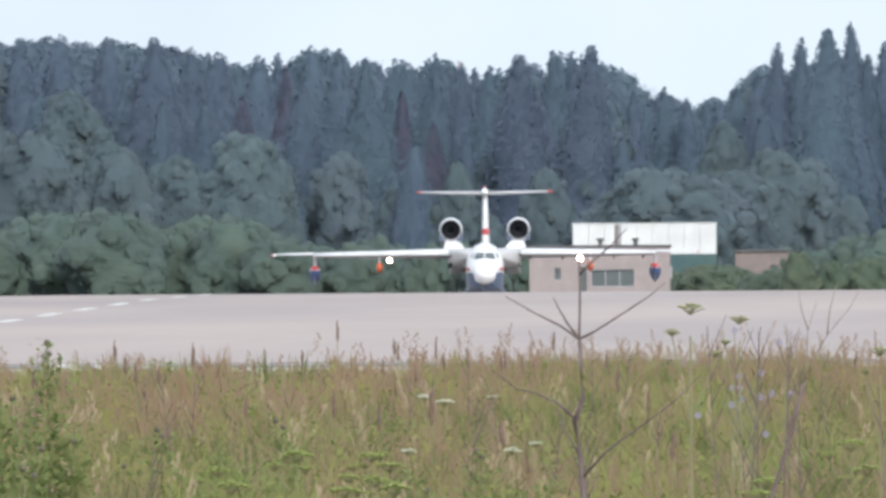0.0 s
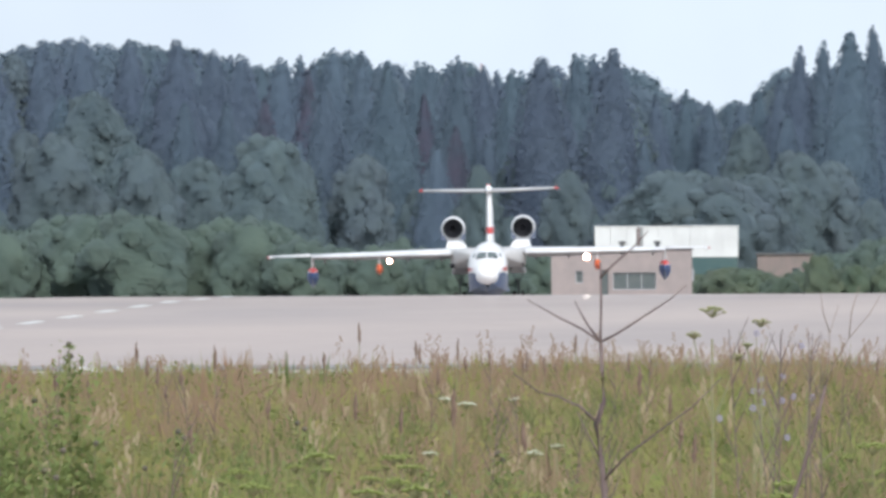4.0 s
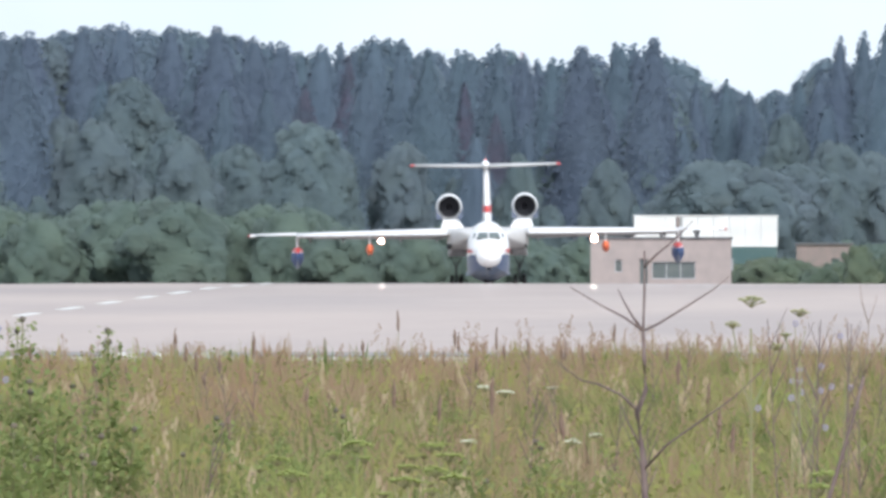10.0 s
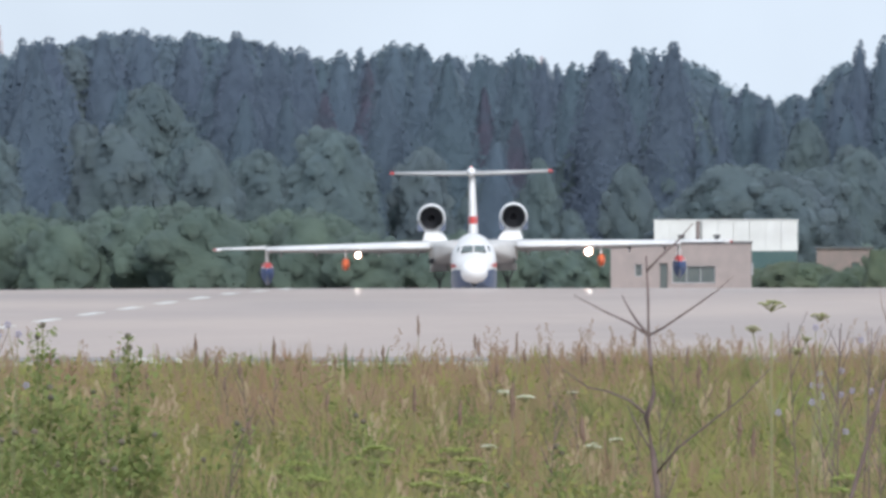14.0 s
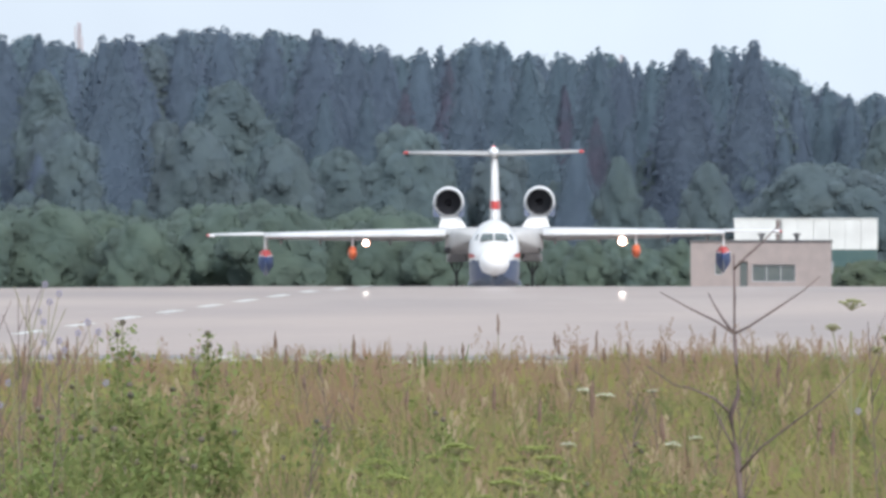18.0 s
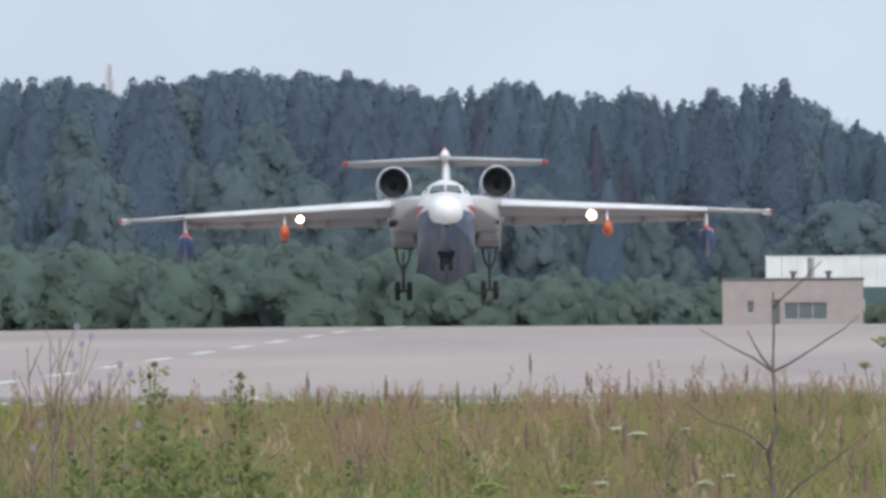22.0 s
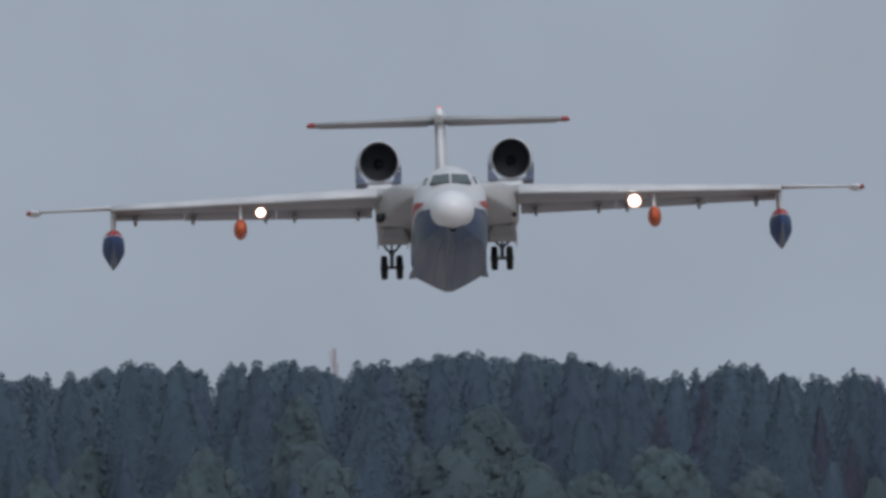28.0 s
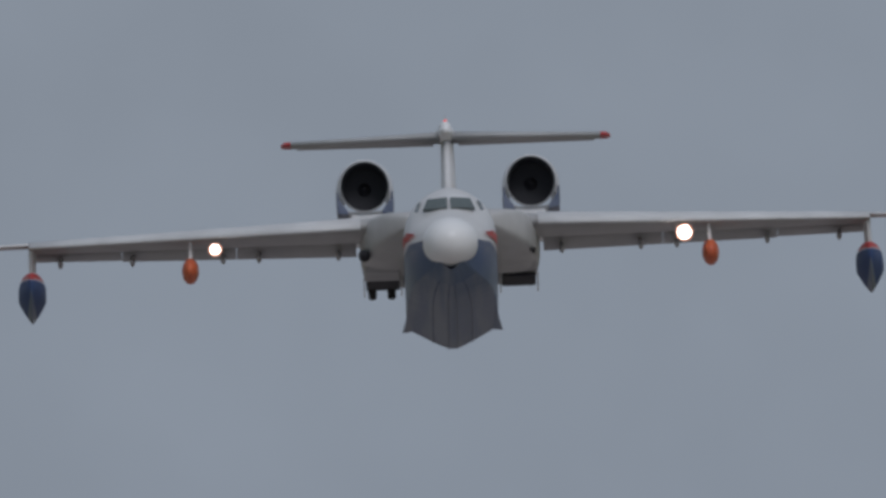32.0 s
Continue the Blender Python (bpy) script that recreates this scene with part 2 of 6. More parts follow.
M = {
    "turf": mat("turf", (0.16, 0.17, 0.07), 0.95, second=(0.26, 0.22, 0.12), scale=0.4, bump=0.4),
    "concrete": wet(mat("concrete", (0.40, 0.345, 0.32), 0.95, second=(0.335, 0.298, 0.285), scale=0.05, fine=0.05, bump=0.05, spec=0.03, stretch=(1, 0.12, 1)), 0.09, 0.02, 1370, 1450),
    "paint_white": mat("runway_paint", (0.64, 0.64, 0.62), 0.7, second=(0.50, 0.51, 0.50), scale=0.6),
    "grass_green": mat("grass_green", (0.126, 0.160, 0.058), 0.85, second=(0.274, 0.258, 0.113), scale=0.55, vary=0.08, per="island", spec=0.1, thin=0.45, stretch=(5, 0.10, 1.0), ramp=(0.45, 0.56)),
    "grass_dry": mat("grass_dry", (0.271, 0.226, 0.118), 0.9, second=(0.289, 0.209, 0.137), scale=0.5, vary=0.08, per="island", spec=0.1, thin=0.45, stretch=(4, 0.1, 1), ramp=(0.42, 0.58)),
    "grass_lime": mat("grass_lime", (0.331, 0.305, 0.106), 0.85, second=(0.236, 0.284, 0.096), scale=0.6, vary=0.06, per="island", spec=0.1, thin=0.45, stretch=(4, 0.06, 1)),
    "grass_red": mat("grass_reddish", (0.327, 0.219, 0.144), 0.9, second=(0.318, 0.238, 0.156), scale=0.6, vary=0.08, per="island", spec=0.1, thin=0.45, stretch=(4, 0.06, 1)),
    "panicle": mat("panicle", (0.279, 0.187, 0.133), 0.9, second=(0.288, 0.209, 0.141), scale=0.4, vary=0.1, per="island", spec=0.1, thin=0.4),
    "plume": mat("plume_tan", (0.400, 0.315, 0.205), 0.9, second=(0.430, 0.350, 0.230), scale=0.4, vary=0.1, per="island", spec=0.1, thin=0.4),
    "lime": mat("lime_heads", (0.36, 0.40, 0.13), 0.85, second=(0.30, 0.36, 0.12), scale=8, thin=0.4),
    "weed": mat("weed_leaf", (0.225, 0.279, 0.103), 0.85, second=(0.258, 0.292, 0.122), scale=6, vary=0.06, per="island", spec=0.1, thin=0.5),
    "bud": mat("seed_bud", (0.10, 0.095, 0.075), 0.9, second=(0.15, 0.12, 0.09), scale=30),
    "dock": mat("dock_seed", (0.155, 0.098, 0.078), 0.9, second=(0.20, 0.14, 0.105), scale=25),
    "stem": mat("weed_stem", (0.20, 0.22, 0.11), 0.8, second=(0.27, 0.23, 0.13), scale=8),
    "umbel_white": mat("umbel_white", (0.58, 0.58, 0.46), 0.8, second=(0.45, 0.48, 0.33), scale=20),
    "umbel_green": mat("umbel_green", (0.26, 0.28, 0.13), 0.8, second=(0.33, 0.31, 0.16), scale=20),
    "petal": mat("petal_violet", (0.265, 0.245, 0.330), 0.8, second=(0.30, 0.275, 0.35), scale=20),
    "twig": mat("twig_bark", (0.115, 0.080, 0.082), 0.85, second=(0.18, 0.135, 0.125), scale=12, bump=0.3),
    "dry_twig": mat("dry_twig", (0.23, 0.175, 0.150), 0.85, second=(0.28, 0.22, 0.18), scale=12),
    # Foliage from here to the shrubs: distance haze put into bluish, lifted base colours.
    "spruce": mat("hazed_spruce_needles", (0.098, 0.139, 0.194), 0.75, second=(0.106, 0.152, 0.199), scale=0.35, stretch=(1, 1, 0.5), vary=0.07, spec=0.3, thin=0.35, haze_sheen=0.12),
    "spruce_brown": mat("hazed_dying_spruce", (0.098, 0.094, 0.138), 0.7, second=(0.084, 0.104, 0.146), scale=0.5, vary=0.1, spec=0.3, thin=0.35, haze_sheen=0.15),
    "pine": mat("hazed_pine_needles", (0.104, 0.148, 0.190), 0.6, second=(0.117, 0.164, 0.196), scale=0.4, stretch=(1, 1, 0.5), vary=0.08, spec=0.3, thin=0.35, haze_sheen=0.12),
    "leaf": mat("hazed_broad_leaves", (0.113, 0.155, 0.177), 0.65, second=(0.127, 0.172, 0.180), scale=0.35, stretch=(1, 1, 0.7), vary=0.10, spec=0.3, thin=0.35, haze_sheen=0.1),
    "shrub": mat("hazed_shrub_leaves", (0.104, 0.149, 0.125), 0.65, second=(0.123, 0.170, 0.130), scale=0.35, stretch=(1, 1, 0.8), vary=0.10, spec=0.3, thin=0.35, haze_sheen=0.1),
    "shrub_light": mat("young_leaves", (0.092, 0.130, 0.084), 0.65, second=(0.118, 0.152, 0.090), scale=0.35, vary=0.12, spec=0.3, thin=0.35, haze_sheen=0.1),
    "bark": mat("bark", (0.10, 0.085, 0.075), 0.9, second=(0.16, 0.13, 0.11), scale=3, bump=0.4),
    "render": mat("beige_render", (0.335, 0.285, 0.270), 0.9, second=(0.285, 0.250, 0.240), scale=0.9, fine=0.08),
    "brick": mat("dull_brick", (0.25, 0.20, 0.19), 0.9, second=(0.21, 0.18, 0.17), scale=1.5, fine=0.1),
    "panel_white": mat("white_cladding", (0.70, 0.71, 0.715), 0.6, second=(0.60, 0.605, 0.61), scale=0.5),
    "panel_teal": mat("teal_cladding", (0.055, 0.105, 0.110), 0.6, second=(0.075, 0.125, 0.125), scale=0.5),
    "glass_dark": mat("dark_glass", (0.085, 0.105, 0.105), 0.3, second=(0.11, 0.125, 0.12), scale=1.2, spec=0.6),
    "slat_white": mat("slat_white", (0.66, 0.665, 0.67), 0.4, second=(0.56, 0.565, 0.57), scale=0.8, fine=0.04),
    "cockpit_glass": mat("cockpit_glass", (0.105, 0.130, 0.128), 0.12, second=(0.075, 0.095, 0.095), scale=2, spec=0.8),
    "roof": mat("bitumen", (0.10, 0.10, 0.11), 0.9, second=(0.15, 0.15, 0.15), scale=1),
    "steel": mat("galvanised_steel", (0.42, 0.43, 0.44), 0.5, 0.7, second=(0.34, 0.35, 0.36), scale=2),
    "mast": mat("mast_paint", (0.50, 0.50, 0.56), 0.6, second=(0.48, 0.41, 0.45), scale=1),
    "red_paint": mat("red_paint", (0.26, 0.045, 0.075), 0.5, second=(0.21, 0.045, 0.075), scale=1.5),
    "white_paint": mat("aircraft_white", (0.82, 0.82, 0.82), 0.35, second=(0.76, 0.76, 0.755), scale=0.6, fine=0.02),
    "hull_white": mat("aircraft_off_white", (0.69, 0.69, 0.695), 0.4, second=(0.62, 0.615, 0.61), scale=0.6, fine=0.04),
    "band_blue": mat("band_blue", (0.040, 0.070, 0.150), 0.4, second=(0.055, 0.085, 0.155), scale=0.8),
    "cheek": mat("cheek_blue", (0.100, 0.125, 0.195), 0.45, second=(0.13, 0.15, 0.205), scale=1.5),
    # darker than the fuselage: some wear, and shade put into the colour
    "fairing": mat("shaded_weathered_white", (0.51, 0.505, 0.50), 0.5, second=(0.43, 0.425, 0.42), scale=0.8, fine=0.05),
    "belly": mat("hull_bottom_blue", (0.178, 0.206, 0.248), 0.45, second=(0.088, 0.126, 0.195), scale=0.8, fine=0.12, stretch=(3.0, 0.10, 0.5), ramp=(0.42, 0.60)),
    "blue": mat("hull_blue", (0.056, 0.086, 0.165), 0.35, second=(0.075, 0.105, 0.175), scale=0.8),
    "float_blue": mat("float_blue", (0.050, 0.085, 0.200), 0.6, second=(0.065, 0.095, 0.190), scale=1.2, spec=0.2),
    "asphalt": mat("old_asphalt", (0.17, 0.163, 0.162), 0.9, second=(0.25, 0.235, 0.225), scale=0.3, fine=0.1),
    "gravel": mat("pale_gravel", (0.42, 0.37, 0.33), 0.95, second=(0.26, 0.25, 0.17), scale=0.15, ramp=(0.45, 0.6)),
    "wing_under": mat("wing_grey", (0.41, 0.41, 0.41), 0.5, second=(0.35, 0.35, 0.355), scale=0.7, fine=0.05),
    "tail_grey": mat("tail_grey", (0.42, 0.425, 0.43), 0.5, second=(0.36, 0.365, 0.37), scale=0.7, fine=0.04),
    "orange": mat("orange_paint", (0.66, 0.155, 0.06), 0.45, second=(0.56, 0.12, 0.055), scale=3),
    "red": mat("marking_red", (0.50, 0.06, 0.055), 0.45, second=(0.44, 0.055, 0.055), scale=2),
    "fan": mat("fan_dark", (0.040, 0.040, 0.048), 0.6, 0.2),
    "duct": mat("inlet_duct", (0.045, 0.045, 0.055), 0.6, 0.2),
    "tyre": mat("tyre_rubber", (0.022, 0.022, 0.023), 0.85, second=(0.035, 0.034, 0.033), scale=5),
    "strut": mat("gear_steel", (0.09, 0.09, 0.095), 0.5, 0.4),
    "bay": mat("bay_dark", (0.03, 0.03, 0.035), 0.8),
    "reflector": lamp_mat("lamp_halo", (1.0, 0.50, 0.34), 1.6),
    "lens": lamp_mat("landing_lamp", (1.0, 0.93, 0.80), 30),
    "beacon": lamp_mat("beacon_red", (1.0, 0.15, 0.12), 1),
}


# ---- building blocks ----
def part(name, bm, material, parent=None, label="", smooth=False):
    me = bpy.data.meshes.new(name)
    bmesh.ops.recalc_face_normals(bm, faces=bm.faces)
    if smooth:
        for f in bm.faces:
            f.smooth = True
    bm.to_mesh(me)
    bm.free()
    me.materials.append(M[material])
    ob = new(name, me)
    ob.parent = parent
    if label:
        ob["label"] = label
    return ob


def soup(name, verts, tris, material, parent=None, normals=None, solid=0):
    """A mesh from arrays of points and triangles. normals: the way in which the foliage as a whole faces at each point. solid: triangles at the start that keep their sides."""
    verts, tris = np.asarray(verts, np.float32), np.asarray(tris, np.int32)
    if normals is not None:
        normals = np.asarray(normals, np.float32)
        a, b, c = verts[tris[:, 0]], verts[tris[:, 1]], verts[tris[:, 2]]
        wrong = (np.cross(b - a, c - a) * normals[tris[:, 0]]).sum(1) < 0
        wrong[:solid] = False
        tris[wrong] = tris[wrong][:, ::-1]
    me = bpy.data.meshes.new(name)
    me.vertices.add(len(verts))
    me.vertices.foreach_set("co", verts.ravel())
    me.loops.add(tris.size)
    me.loops.foreach_set("vertex_index", tris.ravel())
    me.polygons.add(len(tris))
    me.polygons.foreach_set("loop_start", np.arange(0, tris.size, 3, dtype=np.int32))
    me.update(calc_edges=True)
    if normals is not None:
        me.polygons.foreach_set("use_smooth", np.ones(len(tris), bool))
        me.normals_split_custom_set_from_vertices(normals)
    me.materials.append(M[material])
    ob = new(name, me)
    ob.parent = parent
    return ob


def empty(name, m, label="", category="", group=""):
    ob = new(name)
    ob.matrix_basis = m
    return tagged(ob, label, category, group)


def box(bm, x0, x1, y0, y1, z0, z1, bevel=0.0):
    vs = bmesh.ops.create_cube(bm, size=1)["verts"]
    for v in vs:
        v.co = Vector(((x0 + x1) / 2 + v.co.x * (x1 - x0), (y0 + y1) / 2 + v.co.y * (y1 - y0), (z0 + z1) / 2 + v.co.z * (z1 - z0)))
    if bevel:
        es = list({e for v in vs for e in v.link_edges})
        bmesh.ops.bevel(bm, geom=es, offset=bevel, segments=2, affect="EDGES")
    return bm


def rod(bm, a, b, r0, r1=None, n=10):
    a, b = Vector(a), Vector(b)
    r1 = r0 if r1 is None else r1
    m = Matrix.Translation((a + b) / 2) @ (b - a).to_track_quat("Z", "Y").to_matrix().to_4x4()
    bmesh.ops.create_cone(bm, cap_ends=True, segments=n, radius1=r0, radius2=max(r1, 0.0005), depth=(b - a).length, matrix=m)
    return bm


def loft(bm, rings, closed=True, caps=True):
    rows = [[bm.verts.new(p) for p in ring] for ring in rings]
    k = len(rows[0])
    for a, b in zip(rows, rows[1:]):
        for i in range(k if closed else k - 1):
            j = (i + 1) % k
            bm.faces.new((a[i], a[j], b[j], b[i]))
    if caps and closed:
        bm.faces.new(rows[0])
        bm.faces.new(rows[-1])
    return bm


def ball(bm, c, rx, ry, rz, u=20, v=12):
    vs = bmesh.ops.create_uvsphere(bm, u_segments=u, v_segments=v, radius=1)["verts"]
    for p in vs:
        p.co = Vector((c[0] + p.co.x * rx, c[1] + p.co.y * ry, c[2] + p.co.z * rz))
    return bm


def bm_new():
    return bmesh.new()


# ---- ground: level meadow, then the runway rising to its crest and falling away behind it ----
PROFILE_Y = [-5000, 0, 320, 600, 940, 1113, 1300, 1500, 1620, 1700, 1760, 1791, 1820, 1850, 1904, 1986, 2090, 2160, 2290, 2400, 2561, 2700, 3000, 5000]
PROFILE_Z = [0, 0, -0.05, -1.3, -2.05, -1.85, -1.53, -1.20, -1.18, -1.34, -1.48, -1.61, -1.87, -2.14, -2.45, -2.85, -3.08, -3.12, -2.66, -2.92, -3.58, -3.98, -4.2, -4.2]


def ground_z(y):
    return float(np.interp(y, PROFILE_Y, PROFILE_Z))


def crossfall(x, y):
    """The runway's crest drops off to the west of its middle line."""
    return max(0.009 * min(0.0, x + 44), -0.27) * float(np.interp(y, (1000, 1250, 2100, 2400), (0, 1, 1, 0)))


def strip(bm, x0, x1, ys, lift, nx=1, thick=0.0, within=()):
    """A sheet that follows the ground's rise and fall; with a thickness, sides as well."""
    xs = [x0, *within, x1] if within else [x0 + (x1 - x0) * i / nx for i in range(nx + 1)]
    nx = len(xs) - 1
    rows = [[bm.verts.new((x, y, ground_z(y) + lift + crossfall(x, y))) for x in xs] for y in ys]
    for a, b in zip(rows, rows[1:]):
        for i in range(nx):
            bm.faces.new((a[i], a[i + 1], b[i + 1], b[i]))
    if thick:
        edge = [r[0] for r in rows] + rows[-1][1:] + [r[-1] for r in rows[-2::-1]] + rows[0][-2:0:-1]
        low = [bm.verts.new(v.co - Vector((0, 0, thick))) for v in edge]
        for i in range(len(edge)):
            j = (i + 1) % len(edge)
            bm.faces.new((edge[i], edge[j], low[j], low[i]))
    return bm


def spread(a, b, step):
    return [a + (b - a) * i / max(1, round((b - a) / step)) for i in range(max(1, round((b - a) / step)) + 1)]


ground_ys = sorted(set([-4900, -2000, -500, 0] + spread(20, 900, 20) + spread(920, 3100, 20) + [3300, 3700, 4200, 4990]))
ground = part("ground", strip(bm_new(), -4900, 4900, ground_ys, 0.0, within=(-74, -64, -54, -44, 0)), "turf")
tagged(ground, "green and straw-coloured grassland around the runway", "ground", kind="structure")

CENTRE = -36.6
runway = part("runway", strip(bm_new(), CENTRE - 37, CENTRE + 37, spread(965, 2740, 20), 0.06, 1, 0.3, (-64, -54, -44, -24, -12)), "concrete")
tagged(runway, "pale grey worn concrete runway with faded white stripes", "runway", kind="structure")
for i in range(16):
    y0 = 1048 + 55 * i
    part("centreline_stripe", strip(bm_new(), CENTRE - 0.24, CENTRE + 0.24, spread(y0, y0 + 25, 8.4), 0.068), "paint_white", runway)
shoulder = part("runway_shoulder", strip(bm_new(), CENTRE - 40, CENTRE + 40, spread(946, 964.5, 6), 0.05, 1, 0.2), "asphalt")
tagged(shoulder, "dark worn asphalt strip across the runway's end", "pavement", kind="structure")
verge = part("gravel_verge", strip(bm_new(), CENTRE - 40, CENTRE + 40, spread(905, 945.5, 8), 0.03, 1, 0.1), "gravel")
tagged(verge, "pale patchy gravel verge before the runway", "ground", kind="structure")

for ax, y, wide in ((-26.85, 938, 0.55), (-25.72, 937, 0.50), (-24.4, 938, 0.6)):
    slab = part("edge_slab", strip(bm_new(), ax * y / 1000 - wide / 2, ax * y / 1000 + wide / 2, [y - 1.2, y + 1.2], 0.16, 1, 0.2), "paint_white")
    tagged(slab, "low white-painted concrete slab on the gravel verge", "slab", "white edge slabs")

# ---- trees ----
def unit(v):
    return v / (np.linalg.norm(v, axis=-1, keepdims=True) + 1e-9)


def shell(reach, low, h, rows, cols, f):
    """The dense dark inside of a crown: rings of points, triangles and the way that they face."""
    u, a = np.meshgrid(np.linspace(0, 0.97, rows), np.linspace(0, 2 * np.pi, cols, endpoint=False), indexing="ij")
    q = reach(u, a) * f
    V = np.stack((q * np.cos(a), q * np.sin(a), low + (h - low) * u), -1).reshape(-1, 3)
    N = unit(np.stack((np.cos(a), np.sin(a), 2.0 + 0 * a), -1)).reshape(-1, 3)
    k = np.arange((rows - 1) * cols)
    nx = k // cols * cols + (k + 1) % cols
    return V, np.concatenate((np.stack((k, nx, k + cols), -1), np.stack((nx, nx + cols, k + cols), -1))), N


def sprays(P, side, away, s, wide, N, base):
    """One pointed spray of leaves or needles at each point P."""
    n = len(P)
    side, away = unit(side), unit(away)
    L = np.concatenate((P - side * wide, P + side * wide, P + away * s), 0)
    j = base + np.arange(n)
    return L, np.stack((j, j + n, j + 2 * n), -1), np.tile(unit(N), (3, 1))


def spruce_arrays(seed, h, w, low, count, fine=1.0, taper=0.9):
    """A slender dense cone of branches, shingled with drooping sprays of needles whose tips stand out."""
    r = np.random.default_rng(seed)
    phase, thin_at, thin_a = r.uniform(0, 6.28, 3), r.uniform(0.3, 0.8), r.uniform(0, 6.28)

    def reach(u, a):
        p = np.clip(1 - u, 0, 1) ** taper * np.clip(u / 0.08 + 0.45, 0, 1)
        q = 1 + 0.10 * np.sin(a * 2 + phase[0] + u * 7) + 0.08 * np.sin(a * 3 - u * 15 + phase[1])
        q = q - 0.22 * np.exp(-((u - thin_at) / 0.08) ** 2) * np.clip(np.cos(a - thin_a), 0, 1)
        return w * p * q + 0.05
    V, T, N = shell(reach, low, h, 22, 12, 0.78)
    u, a = 1 - r.random(count) ** 0.72, r.uniform(0, 6.283, count)
    tip = r.random(count) < 0.16
    f = np.where(tip, r.uniform(0.88, 1.08, count), r.uniform(0.782, 0.812, count))
    R = reach(u, a) * f + np.where(tip, r.uniform(0, 0.20, count) * (1.1 - u), 0)
    out = np.stack((np.cos(a), np.sin(a), 0 * a), -1)
    across = np.stack((-np.sin(a), np.cos(a), 0 * a), -1)
    P = out * R[:, None] + np.stack((0 * a, 0 * a, low + (h - low) * u), -1)
    s = ((0.20 + 0.18 * np.clip(1 - u, 0, 0.7)) * r.uniform(0.6, 1.3, count) * np.where(tip, 1.5, 0.75) * fine)[:, None]
    n = unit(out + np.array((0, 0, 0.25)) + r.normal(0, 0.2, (count, 3)))
    side = np.cross(n, r.normal(size=(count, 3)) * np.array((1, 1, 1.6)))
    # the tips are upright fans that point outwards
    fan = out + across * r.normal(0, 0.2, (count, 1)) + np.array((0, 0, 1)) * r.uniform(-0.5, 0.3, (count, 1))
    away = np.where(tip[:, None], fan, unit(np.cross(n, side)))
    side = np.where(tip[:, None], np.array((0, 0, 1)) + 0.15 * across, side)
    face = 0.30 * out + np.array((0, 0, 0.75)) + r.normal(0, 0.05, (count, 3))
    # a fan has two sides, 3 cm apart
    edge = np.where(tip, 1.0, 0.0)[:, None] * across
    P, face = np.concatenate((P + 0.015 * edge, P[tip] - 0.015 * edge[tip])), np.concatenate((face + 0.25 * edge, face[tip] - 0.25 * edge[tip]))
    side, away, s = np.concatenate((side, side[tip])), np.concatenate((away, away[tip])), np.concatenate((s, s[tip]))
    L, K, M2 = sprays(P, side, away, s, s * 0.42, face, len(V))
    return np.concatenate((V, L)), np.concatenate((T, K)), np.concatenate((N, M2)), len(T)


def globe(rows=4, cols=7):
    """The points and triangles of a small sphere."""
    th, ph = np.meshgrid(np.linspace(0.25, np.pi - 0.25, rows), np.linspace(0, 2 * np.pi, cols, endpoint=False), indexing="ij")
    ph = ph + np.pi / cols * (np.arange(rows) % 2)[:, None]
    D = np.stack((np.sin(th) * np.cos(ph), np.sin(th) * np.sin(ph), -np.cos(th)), -1).reshape(-1, 3)
    D = np.concatenate((D, [(0, 0, 1)]))
    k = np.arange((rows - 1) * cols)
    nx = k // cols * cols + (k + 1) % cols
    j = np.arange((rows - 1) * cols, rows * cols)
    cap = np.stack((j, (j + 1 - (rows - 1) * cols) % cols + (rows - 1) * cols, np.full(cols, rows * cols)), -1)
    return D, np.concatenate((np.stack((k, nx, k + cols), -1), np.stack((nx, nx + cols, k + cols), -1), cap))


